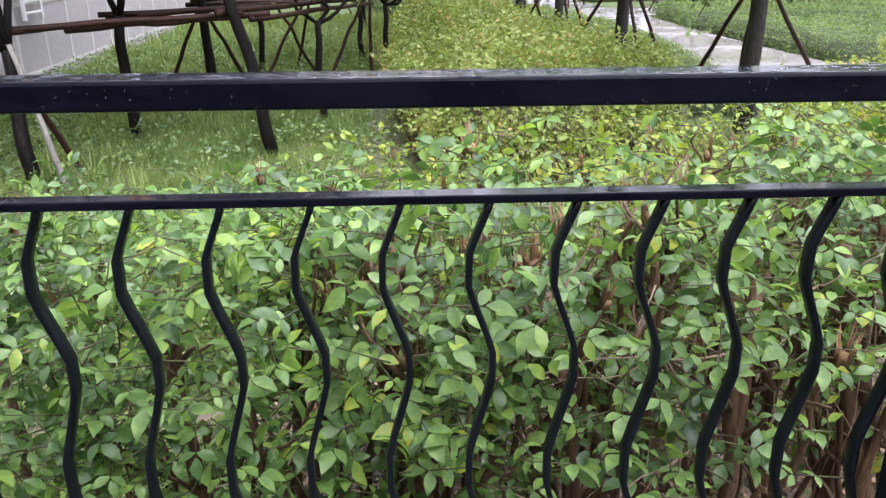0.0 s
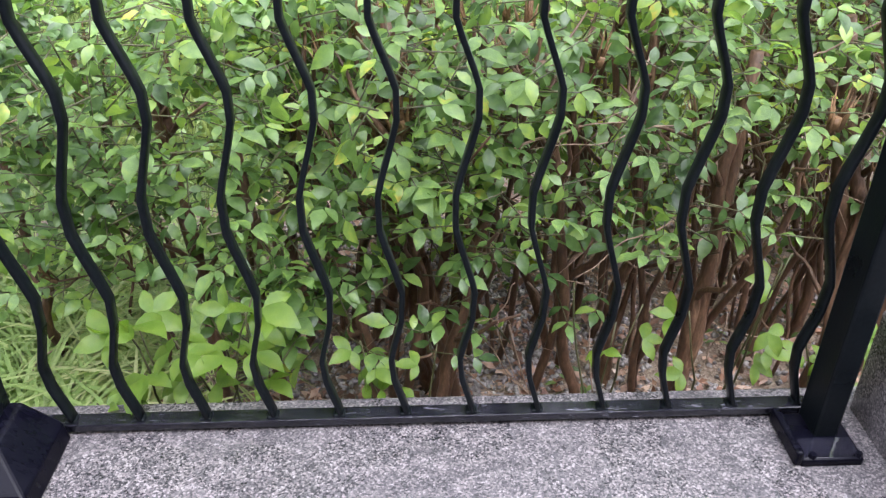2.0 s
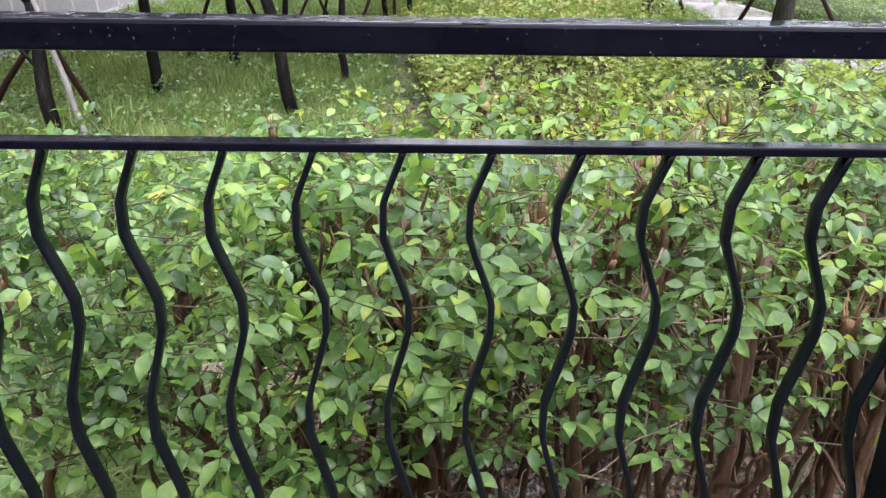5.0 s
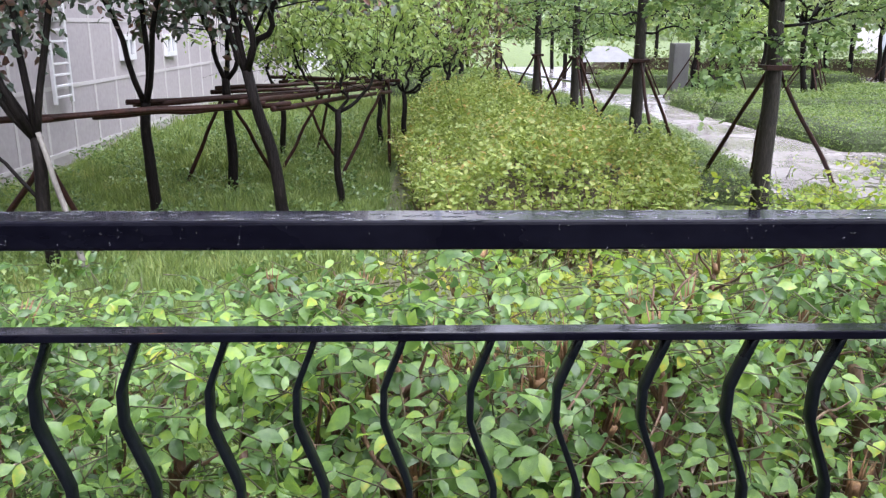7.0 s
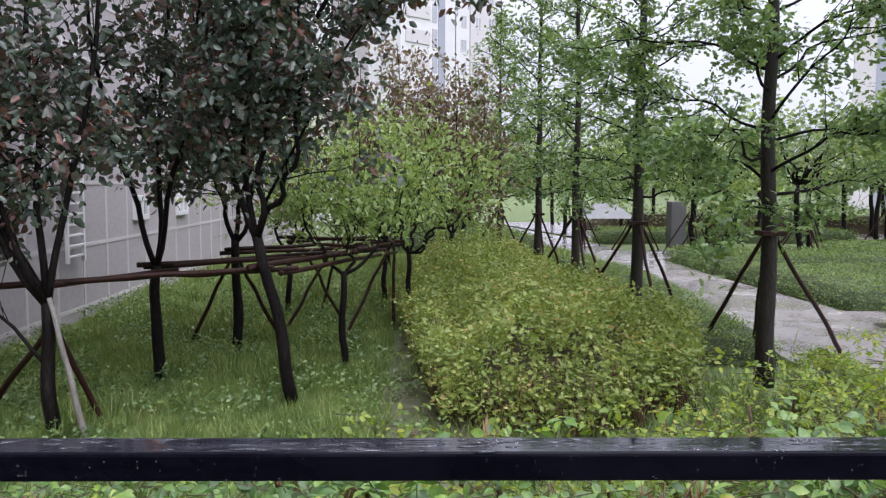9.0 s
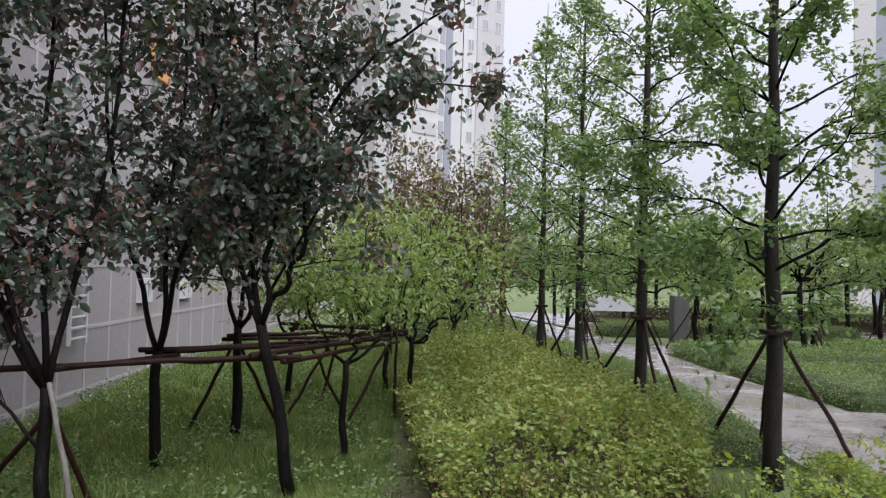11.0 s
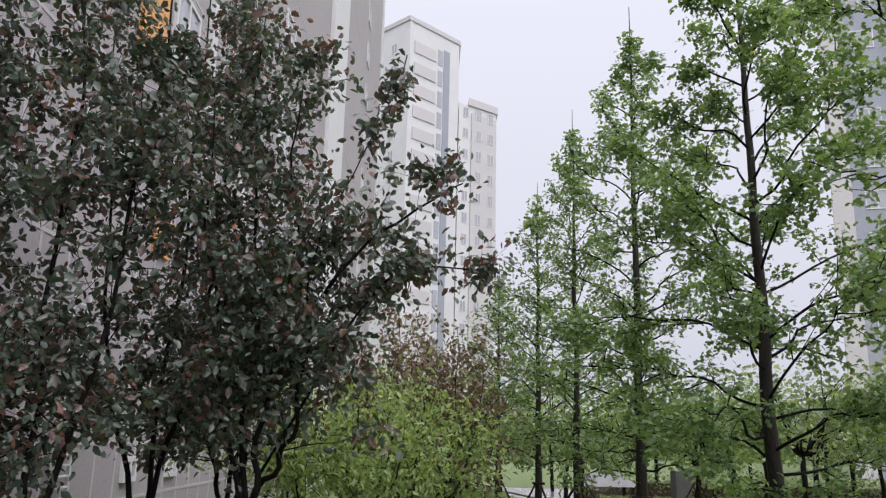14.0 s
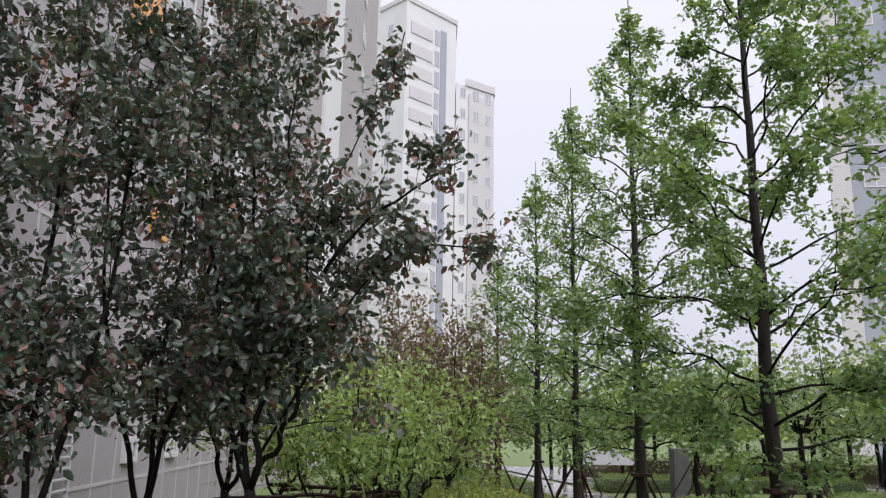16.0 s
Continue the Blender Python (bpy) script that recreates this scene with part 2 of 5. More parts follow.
L_DARK = leafy("plum_leaf", [(0.0, (0.026, 0.0445, 0.0316)), (0.35, (0.0549, 0.0876, 0.063)), (0.58, (0.101, 0.137, 0.096)), (0.75, (0.0945, 0.0633, 0.063)), (0.9, (0.168, 0.0862, 0.072)), (1.0, (0.26, 0.129, 0.0674))], 0.36, 0.22, 0.6, 0.12)
L_OAK = leafy("oak_leaf", [(0.0, (0.0765, 0.137, 0.0621)), (0.5, (0.131, 0.224, 0.0854)), (0.85, (0.207, 0.316, 0.116)), (1.0, (0.306, 0.371, 0.155))], 0.36, 0.4)
L_LIME = leafy("lime_leaf", [(0.0, (0.14, 0.222, 0.081)), (0.5, (0.227, 0.342, 0.121)), (1.0, (0.356, 0.456, 0.189))], 0.4, 0.42)
# Paled, greyed leaf colour paints in the haze over the far planting.
L_FAR_HAZE = leafy("haze_paled_leaf", [(0.0, (0.10, 0.15, 0.08)), (0.5, (0.17, 0.25, 0.12)), (1.0, (0.26, 0.33, 0.17))], 0.45, 0.4)
L_RED = leafy("reddish_leaf", [(0.0, (0.10, 0.085, 0.065)), (0.5, (0.17, 0.12, 0.09)), (1.0, (0.17, 0.2, 0.09))], 0.45, 0.3)
L_GRASS = leafy("grass_blade", [(0.0, (0.0692, 0.116, 0.0341)), (0.5, (0.148, 0.224, 0.0639)), (0.85, (0.238, 0.317, 0.0933)), (1.0, (0.376, 0.372, 0.18))], 0.45, 0.3)
L_WEED = leafy("weed_leaf", [(0.0, (0.048, 0.0984, 0.0298)), (0.6, (0.112, 0.197, 0.0553)), (1.0, (0.216, 0.295, 0.0935))], 0.4, 0.3, 0.5, 0.3)
L_TUFT = leafy("tuft_blade", [(0.0, (0.15, 0.26, 0.08)), (0.6, (0.28, 0.40, 0.14)), (1.0, (0.50, 0.54, 0.30))], 0.35, 0.35)
L_LITTER = leafy("leaf_litter", [(0.0, (0.10, 0.05, 0.03)), (0.5, (0.28, 0.16, 0.10)), (0.8, (0.5, 0.38, 0.28)), (1.0, (0.62, 0.53, 0.44))], 0.4, 0.1)
M_DRY_TWIG = noisy("dry_twig", [(0.3, (0.16, 0.10, 0.065)), (0.55, (0.30, 0.21, 0.15)), (0.75, (0.46, 0.36, 0.28))], 30, 120, 0.6, 0.1, 0.4, 0.004)

# Dark colours stand in for inner twigs and the shade among leaves.
M_TWIG_SHADE = noisy("twig_shade", [(0.3, (0.03, 0.04, 0.015)), (0.7, (0.07, 0.10, 0.035))], 20, 90, 0.8, 0.1, 1.0, 0.05)
M_TWIG_SHADE_BROWN = noisy("brown_twig_shade", [(0.3, (0.025, 0.018, 0.010)), (0.7, (0.09, 0.065, 0.03))], 24, 90, 0.8, 0.1, 1.0, 0.05)

# ---------------------------------------------------------------- helpers
rng = np.random.default_rng(7)


def link(name, me, mat, parent=None, label="", kind=""):
    if mat is not None:
        me.materials.append(mat)
    ob = new(name, me)
    if parent is not None:
        ob.parent = parent
    return tagged(ob, label, kind=kind)


def part(name, bm, mat, parent=None, label="", kind="", smooth=False):
    me = bpy.data.meshes.new(name)
    bm.to_mesh(me)
    bm.free()
    if smooth:
        me.polygons.foreach_set("use_smooth", [True] * len(me.polygons))
    return link(name, me, mat, parent, label, kind)


def thing(name, label, category, group="", kind="", at=(0, 0, 0)):
    e = new(name)
    e.location = at
    return tagged(e, label, category, group, kind)


def fast_mesh(name, v, f):
    """A mesh of many alike polygons: v is n x 3, f is m x k."""
    me = bpy.data.meshes.new(name)
    m, k = f.shape
    me.vertices.add(len(v))
    me.vertices.foreach_set("co", np.asarray(v, np.float32).ravel())
    me.loops.add(m * k)
    me.loops.foreach_set("vertex_index", f.astype(np.int32).ravel())
    me.polygons.add(m)
    me.polygons.foreach_set("loop_start", np.arange(0, m * k, k, dtype=np.int32))
    me.polygons.foreach_set("loop_total", np.full(m, k, np.int32))
    me.update(calc_edges=True)
    return me


def box(bm, x0, x1, y0, y1, z0, z1, bevel=0.0):
    r = bmesh.ops.create_cube(bm, size=1.0, matrix=Matrix.Translation(((x0 + x1) / 2, (y0 + y1) / 2, (z0 + z1) / 2)) @ Matrix.Diagonal((x1 - x0, y1 - y0, z1 - z0, 1)))
    if bevel:
        es = list({e for v in r["verts"] for e in v.link_edges})
        bmesh.ops.bevel(bm, geom=es, offset=bevel, segments=2, affect="EDGES", profile=0.5)
    return bm


def box_bm(*a):
    return box(bmesh.new(), *a)


def unit(a):
    return a / np.maximum(np.linalg.norm(a, axis=-1, keepdims=True), 1e-9)


LEAF = np.array([(0, 0, 0), (0.3, 0.2, 0.08), (0.35, 0, 0), (0.3, -0.2, 0.08), (0.65, 0.18, 0.045), (0.68, 0, -0.04), (0.65, -0.18, 0.045), (1, 0, -0.18)])
LEAF_F = np.array([(0, 2, 1), (0, 3, 2), (1, 2, 5), (1, 5, 4), (2, 3, 6), (2, 6, 5), (4, 5, 7), (5, 6, 7)])
OVAL = np.array([(0, 0, 0)] + [(u, sgn * w, z) for u, w, m, f in ((0.14, 0.13, 0.0, 0.03), (0.38, 0.265, 0.01, 0.075), (0.64, 0.24, -0.02, 0.05), (0.85, 0.12, -0.08, -0.045)) for sgn, z in ((1, f), (0, m), (-1, f))] + [(1, 0, -0.17)])
OVAL_F = np.array([(0, 2, 1), (0, 3, 2)] + [t for k in (1, 4, 7) for t in ((k, k + 1, k + 4), (k, k + 4, k + 3), (k + 1, k + 2, k + 5), (k + 1, k + 5, k + 4))] + [(10, 11, 13), (11, 12, 13)])
DIAMOND = np.array([(0, 0, 0), (0.45, 0.26, 0.08), (1, 0, -0.05), (0.45, -0.26, 0.08)])
DIAMOND_F = np.array([(0, 2, 1), (0, 3, 2)])
ARCH = np.array([(0, -0.02, 0), (0, 0.02, 0), (0.3, -0.019, 0.05), (0.3, 0.019, 0.05), (0.6, -0.015, 0.02), (0.6, 0.015, 0.02), (0.85, -0.008, -0.12), (0.85, 0.008, -0.12), (1, 0, -0.27)])
ARCH_F = np.array([(0, 1, 3), (0, 3, 2), (2, 3, 5), (2, 5, 4), (4, 5, 7), (4, 7, 6), (6, 7, 8)])
LOBED = np.array([(0, 0, 0), (0.32, 0.36, -0.03), (0.47, 0.13, 0.04), (0.68, 0.34, -0.05), (1, 0, -0.1), (0.68, -0.34, -0.05), (0.47, -0.13, 0.04), (0.32, -0.36, -0.03)])
LOBED_F = np.array([(0, 7, 6), (0, 6, 2), (0, 2, 1), (2, 6, 4), (2, 4, 3), (6, 5, 4)])
FOLDED = np.array([(0, 0, 0), (0.34, 0.25, 0.08), (0.74, 0.18, 0.03), (1, 0, -0.1), (0.74, -0.18, 0.03), (0.34, -0.25, 0.08)])
FOLDED_F = np.array([(0, 3, 2), (0, 2, 1), (0, 4, 3), (0, 5, 4)])
BLADE = np.array([(0, -0.02, 0), (0, 0.02, 0), (0.55, 0.014, 0.0), (0.55, -0.014, 0.0), (1, 0, -0.12)])
BLADE_F = np.array([(0, 1, 2), (0, 2, 3), (3, 2, 4)])


def scatter(shape, tris, p, d, n, s):
    """Copies of a small shape at p, along d, facing n, of size s."""
    d = unit(d)
    b = unit(np.cross(n, d))
    n = np.cross(d, b)
    s = np.asarray(s).reshape(-1, 1, 1)
    v = p[:, None, :] + s * (shape[None, :, 0:1] * d[:, None, :] + shape[None, :, 1:2] * b[:, None, :] + shape[None, :, 2:3] * n[:, None, :])
    f = tris[None] + (np.arange(len(p)) * len(shape))[:, None, None]
    return v.reshape(-1, 3), f.reshape(-1, tris.shape[1])


def foliage(name, p, size, mat, parent=None, shape=LEAF, tris=LEAF_F, up=0.8, out=None, droop=0.2, kind="stuff", label=""):
    k = len(p)
    d = rng.normal(size=(k, 3))
    d[:, 2] = d[:, 2] * 0.5 - droop
    if out is not None:
        d += out
    n = rng.normal(size=(k, 3)) * 0.6
    n[:, 2] += up
    s = size * rng.uniform(0.6, 1.25, k)
    v, f = scatter(shape, tris, p, d, n, s)
    return link(name, fast_mesh(name, v, f), mat, parent, label, kind)


class Tubes:
    """Collects tapered tubes along polylines into one mesh."""

    def __init__(self):
        self.v, self.f, self.n = [], [], 0

    def add(self, pts, radii, sides=6):
        pts = np.asarray(pts, float)
        k = len(pts)
        radii = np.broadcast_to(np.asarray(radii, float), (k,)) if np.ndim(radii) == 0 or len(radii) == k else np.linspace(radii[0], radii[-1], k)
        t = unit(np.gradient(pts, axis=0))
        ref = np.where(np.abs(t[:, 2:3]) > 0.9, np.array([[1.0, 0, 0]]), np.array([[0, 0, 1.0]]))
        a = unit(np.cross(t, ref))
        for i in range(1, k):
            w = a[i - 1] - t[i] * np.dot(a[i - 1], t[i])
            if np.linalg.norm(w) > 1e-6:
                a[i] = w / np.linalg.norm(w)
        b = np.cross(t, a)
        ang = np.linspace(0, 2 * np.pi, sides, endpoint=False)
        ring = pts[:, None] + radii[:, None, None] * (np.cos(ang)[None, :, None] * a[:, None] + np.sin(ang)[None, :, None] * b[:, None])
        v = np.concatenate([ring.reshape(-1, 3), pts[:1], pts[-1:]])
        i, j = np.meshgrid(np.arange(k - 1), np.arange(sides), indexing="ij")
        q = i * sides + j
        r = i * sides + (j + 1) % sides
        f = np.stack([q, r, r + sides, q + sides], -1).reshape(-1, 4)
        tris = np.concatenate([f[:, [0, 1, 2]], f[:, [0, 2, 3]]])
        j = np.arange(sides)
        cap0 = np.stack([np.full(sides, k * sides), (j + 1) % sides, j], -1)
        cap1 = np.stack([np.full(sides, k * sides + 1), (k - 1) * sides + j, (k - 1) * sides + (j + 1) % sides], -1)
        f = np.concatenate([tris, cap0, cap1]) + self.n
        self.v.append(v)
        self.f.append(f)
        self.n += len(v)

    def make(self, name, mat, parent=None, label="", kind=""):
        me = fast_mesh(name, np.concatenate(self.v), np.concatenate(self.f))
        me.polygons.foreach_set("use_smooth", [True] * len(me.polygons))
        return link(name, me, mat, parent, label, kind)


def rounded(pts):
    """The same line with its corners cut."""
    a, b = pts[:-1], pts[1:]
    mid = np.stack([a * 0.75 + b * 0.25, a * 0.25 + b * 0.75], 1).reshape(-1, 3)
    return np.concatenate([pts[:1], mid[1:-1], pts[-1:]])


def wiggle(p0, p1, k=6, amp=0.05, sag=0.0):
    """A slightly crooked line between two points."""
    p0, p1 = np.asarray(p0, float), np.asarray(p1, float)
    t = np.linspace(0, 1, k)[:, None]
    w = rng.normal(size=(k, 3)) * amp
    w[0] = w[-1] = 0
    pts = p0 + (p1 - p0) * t + w
    pts[:, 2] += sag * 4 * (t[:, 0] * (1 - t[:, 0]))
    return rounded(pts) if k > 4 else pts


def along(pts, t):
    """The point at fraction t of a polyline."""
    pts = np.asarray(pts)
    x = t * (len(pts) - 1)
    i = min(int(x), len(pts) - 2)
    return pts[i] + (pts[i + 1] - pts[i]) * (x - i)


def pole(name, p0, p1, r, mat, parent, label=""):
    t = Tubes()
    t.add(wiggle(p0, p1, 7, r * 0.35), (r * 1.1, r * 0.85), 8)
    return t.make(name, mat, parent, label)


# ---------------------------------------------------------------- ground
def build_ground():
    xs = np.concatenate([np.linspace(-400, -12, 9), np.linspace(-10, 16, 66), np.linspace(20, 400, 9)])
    ys = np.concatenate([np.linspace(-60, 0.9, 5), np.linspace(1.06, 26, 64), np.linspace(30, 600, 12)])
    gx, gy = np.meshgrid(xs, ys)
    z = np.array([0.03 * noise.noise((x * 0.7, y * 0.7, 0)) - 0.01 for x, y in zip(gx.ravel(), gy.ravel())])
    near = (np.abs(gx.ravel()) < 12) & (gy.ravel() > 1)
    v = np.stack([gx.ravel(), gy.ravel(), np.where(near, z, -0.02)], -1)
    nx = len(xs)
    i, j = np.meshgrid(np.arange(len(ys) - 1), np.arange(nx - 1), indexing="ij")
    q = (i * nx + j).ravel()
    me = fast_mesh("ground", v, np.stack([q, q + 1, q + nx + 1, q + nx], -1))
    tagged(link("ground", me, M_LAWN), "wet green lawn ground running to the horizon", "ground", kind="structure")


build_ground()


def strip(name, left, right, z, mat, label, category, thick=0.03):
    """A paved strip between two edge lines."""
    bm = bmesh.new()
    a = [bm.verts.new((x, y, z)) for x, y in left]
    b = [bm.verts.new((x, y, z)) for x, y in right]
    a2 = [bm.verts.new((x, y, z - thick)) for x, y in left]
    b2 = [bm.verts.new((x, y, z - thick)) for x, y in right]
    for i in range(len(a) - 1):
        bm.faces.new((a[i], b[i], b[i + 1], a[i + 1]))
        bm.faces.new((a2[i], a[i], a[i + 1], a2[i + 1]))
        bm.faces.new((b[i], b2[i], b2[i + 1], b[i + 1]))
    bmesh.ops.recalc_face_normals(bm, faces=bm.faces)
    return tagged(part(name, bm, mat), label, category, kind="structure")


strip("path", [(3.4, 1.2), (3.3, 5.0), (3.32, 7.2), (3.48, 9.3), (3.52, 12.4), (3.3, 17.6), (2.6, 22.8), (1.54, 28.0)],
      [(5.9, 1.2), (5.2, 5.0), (4.95, 7.7), (5.22, 10.2), (4.9, 13.9), (4.85, 16.8), (4.0, 22.7), (2.9, 28.0)], 0.045, M_PATH, "wet pinkish paved garden path with puddles", "path", 0.08)
strip('path_branch', [(5.0, 9.1), (6.95, 9.0), (13.7, 9.4)], [(5.1, 10.0), (6.9, 9.85), (13.5, 10.4)], 0.04, M_PATH, 'wet paved side path between the hedges', 'path', 0.08)
strip('path_branch_far', [(4.09, 16.6), (6.53, 17.17), (9.19, 18.32), (15.04, 19.57)], [(4.03, 18.8), (6.28, 18.93), (8.86, 19.94), (14.52, 21.09)], 0.04, M_PATH, 'wet paved branch of the garden path', 'path', 0.08)
strip('plaza', [(4.37, 23.17), (16.37, 22.91)], [(2.34, 32.04), (14.77, 31.61)], 0.03, M_PATH, 'wet paved open square beyond the trees', 'plaza', 0.08)
strip('bare_ground', [(-0.24, 3.42), (-0.3, 4.97), (-0.32, 6.35), (-0.28, 8.52)], [(0.26, 3.42), (0.34, 4.97), (0.13, 6.62), (-0.06, 8.52)], 0.035, M_MUD, 'bare muddy ground between the lawn and the bushes', 'soil', 0.08)
strip("planting_bed", [(-3.5, 0.93), (-0.6, 0.93), (1, 0.93), (6, 0.93)], [(-3.5, 1.9), (-0.6, 2.3), (1, 2.7), (6, 4.4)], 0.045, M_SOIL, "bare reddish soil bed under the trimmed hedge", "soil bed", 0.08)

# ---------------------------------------------------------------- balcony edge and railing
tagged(part("parapet", box_bm(-3.2, 1.6, 0.69, 0.965, -0.1, 0.393, 0.006), M_GRANITE), "wet speckled grey granite coping under the railing", "coping", kind="structure")
tagged(part("pier", box_bm(0.802, 1.6, 0.5, 0.915, -0.1, 0.60, 0.008), M_GRANITE), "rough speckled granite pier beside the railing", "pier", kind="structure")
tagged(part("floor", box_bm(-3.2, 3.2, -2.2, 0.686, -0.1, 0.16), M_STONE), "grey stone balcony floor", "floor", kind="structure")
# Unseen slab and side walls, added to darken rail reflections and bounce light.
tagged(part("ceiling", box_bm(-3.2, 3.2, -2.2, -1.2, 2.65, 2.85), M_WHITE), "unseen white slab added overhead to shape rail reflections and bounce light", "ceiling", kind="structure")
tagged(part("unseen_wall_west", box_bm(-3.4, -3.2, -2.4, -0.7, -0.1, 2.85), M_WHITE), "unseen white side wall added to shape rail reflections and bounce light", "wall", kind="structure")
tagged(part("unseen_wall_east", box_bm(3.2, 3.4, -2.4, -0.7, -0.1, 2.85), M_WHITE), "unseen white side wall added to shape rail reflections and bounce light", "wall", kind="structure")
# Added back wall, out of view; its grey keeps the rail front dark.
tagged(part("unseen_wall_back", box_bm(-3.2, 3.2, -2.4, -2.2, -0.1, 3.0), M_RENDER), "unseen grey rendered wall added behind, toned for the rail reflections", "wall", kind="structure")


def baluster_mesh():
    """A flat bar bent into waves."""
    top, foot = Vector((0, 0.91, 1.192)), Vector((0.006, 0.905, 0.413))
    keys = [(1.192, 0.0), (1.12, -0.027), (1.075, -0.028), (0.981, 0.004), (0.939, 0.004), (0.824, -0.026), (0.769, -0.026), (0.657, 0.004), (0.606, 0.001), (0.53, -0.017), (0.489, -0.014), (0.413, 0.006)]
    rows = []
    for (z0, x0), (z1, x1) in zip(keys, keys[1:]):
        for s in range(4):
            u = s / 4
            u2 = u * u * (3 - 2 * u)
            rows.append((z0 + (z1 - z0) * u, x0 + (x1 - x0) * (0.8 * u + 0.2 * u2)))
    rows.append(keys[-1])
    bm = bmesh.new()
    rings = []
    for z, x in rows:
        y = top.y + (foot.y - top.y) * (top.z - z) / (top.z - foot.z)
        w, d, c = 0.0042, 0.0115, 0.0018
        rings.append([bm.verts.new((x + a, y + b, z)) for a, b in ((-w, -d + c), (-w + c, -d), (w - c, -d), (w, -d + c), (w, d - c), (w - c, d), (-w + c, d), (-w, d - c))])
    for r0, r1 in zip(rings, rings[1:]):
        for i in range(8):
            bm.faces.new((r0[i], r0[(i + 1) % 8], r1[(i + 1) % 8], r1[i]))
    bm.faces.new(rings[0])
    bm.faces.new(list(reversed(rings[-1])))
    bmesh.ops.recalc_face_normals(bm, faces=bm.faces)
    me = bpy.data.meshes.new("baluster")
    bm.to_mesh(me)
    bm.free()
    me.polygons.foreach_set("use_smooth", [True] * len(me.polygons))
    me.materials.append(M_IRON)
    return me


def drops_mesh():
    """Water drops hanging on and beaded over the top rail."""
    bm = bmesh.new()
    for i in range(420):
        x = random.uniform(-1.7, 0.75)
        kind_of = random.random()
        if kind_of < 0.5:
            p, s = (x, random.uniform(0.885, 0.935), 1.3443), (random.uniform(0.003, 0.02), random.uniform(0.0015, 0.006), 0.0016)
        elif kind_of < 0.8:
            p, s = (x, 0.8795, random.uniform(1.312, 1.34)), (0.0012, 0.001, 0.0016)
        else:
            p, s = (x, random.uniform(0.882, 0.9), 1.3075), (0.0018, 0.0018, 0.0028)
        bmesh.ops.create_icosphere(bm, subdivisions=1, radius=1, matrix=Matrix.Translation(p) @ Matrix.Diagonal((*s, 1)))
    for i in range(170):
        p = (random.uniform(-1.5, 0.75), random.choice((0.8975, 0.9, 0.905)), 1.1865)
        bmesh.ops.create_icosphere(bm, subdivisions=1, radius=1, matrix=Matrix.Translation(p) @ Matrix.Diagonal((0.0016, 0.0016, 0.0024, 1)))
    return bm


def build_railing():
    r = thing("railing", "black painted iron railing with wavy balusters, wet with rain", "railing")
    part("top_rail", box_bm(-3.2, 0.762, 0.88, 0.94, 1.309, 1.344, 0.004), M_IRON_WET, r, "broad black top rail beaded with rain")
    part("water_film", box_bm(-3.19, 0.755, 0.8845, 0.9355, 1.3435, 1.3448, 0.0006), M_FILM, r, "thin film of rain water")
    part("middle_rail", box_bm(-3.2, 0.762, 0.896, 0.926, 1.188, 1.199, 0.002), M_IRON_WET, r)
    part("water_film", box_bm(-3.19, 0.755, 0.898, 0.924, 1.1985, 1.1995, 0.0005), M_FILM, r, "thin film of rain water")
    part("bottom_rail", box_bm(-0.60, 0.72, 0.888, 0.918, 0.402, 0.416, 0.002), M_RAIL_SHEEN, r)
    part("bottom_rail", box_bm(-3.2, -0.63, 0.888, 0.918, 0.402, 0.416, 0.002), M_RAIL_SHEEN, r)
    me = baluster_mesh()
    weld = bpy.data.meshes.new("weld")
    bm = bmesh.new()
    box(bm, -0.007, 0.013, 0.893, 0.913, 0.413, 0.4195, 0.003)
    bm.to_mesh(weld)
    bm.free()
    weld.materials.append(M_IRON)
    for k in range(-22, 12):
        x = 0.035 + 0.11 * (k - 5)
        if abs(x + 0.61) < 0.05:
            continue
        b = link("baluster", me, None, r)
        b.location = (x, 0, 0)
        w = link("weld", weld, None, b)
    for x in (-0.61, 0.72):
        p = part("post", box_bm(x - 0.02, x + 0.02, 0.828, 0.888, 0.393, 1.3, 0.004), M_IRON, r)
        part("base_plate", box_bm(x - 0.058, x + 0.042, 0.778, 0.884, 0.391, 0.408, 0.004), M_IRON_WET, p)
        part("flange", box_bm(x - 0.07, x - 0.057, 0.778, 0.884, 0.395, 0.424, 0.004), M_IRON_WET, p)
        part("water_film", box_bm(x - 0.054, x + 0.038, 0.782, 0.824, 0.4075, 0.4088, 0.0005), M_FILM, p)
        for dx, dy in ((-0.04, 0.785), (0.034, 0.785), (0.034, 0.873)):
            bolt = bmesh.new()
            bmesh.ops.create_cone(bolt, cap_ends=True, segments=6, radius1=0.006, radius2=0.0055, depth=0.008, matrix=Matrix.Translation((x + dx, dy, 0.411)))
            part("bolt", bolt, M_IRON_WET, p)
    bm = bmesh.new()
    lo = [bm.verts.new((x, y, 0.393)) for x, y in ((-0.71, 0.72), (-0.512, 0.72), (-0.512, 0.885), (-0.71, 0.885))]
    mid = [bm.verts.new((x, y, 0.43)) for x, y in ((-0.705, 0.725), (-0.517, 0.725), (-0.517, 0.885), (-0.705, 0.885))]
    hi = [bm.verts.new((x, y, 0.475)) for x, y in ((-0.65, 0.79), (-0.572, 0.79), (-0.572, 0.885), (-0.65, 0.885))]
    for a, b in ((lo, mid), (mid, hi)):
        for i in range(4):
            bm.faces.new((a[i], a[(i + 1) % 4], b[(i + 1) % 4], b[i]))
    bm.faces.new(hi)
    bm.faces.new(list(reversed(lo)))
    bmesh.ops.recalc_face_normals(bm, faces=bm.faces)
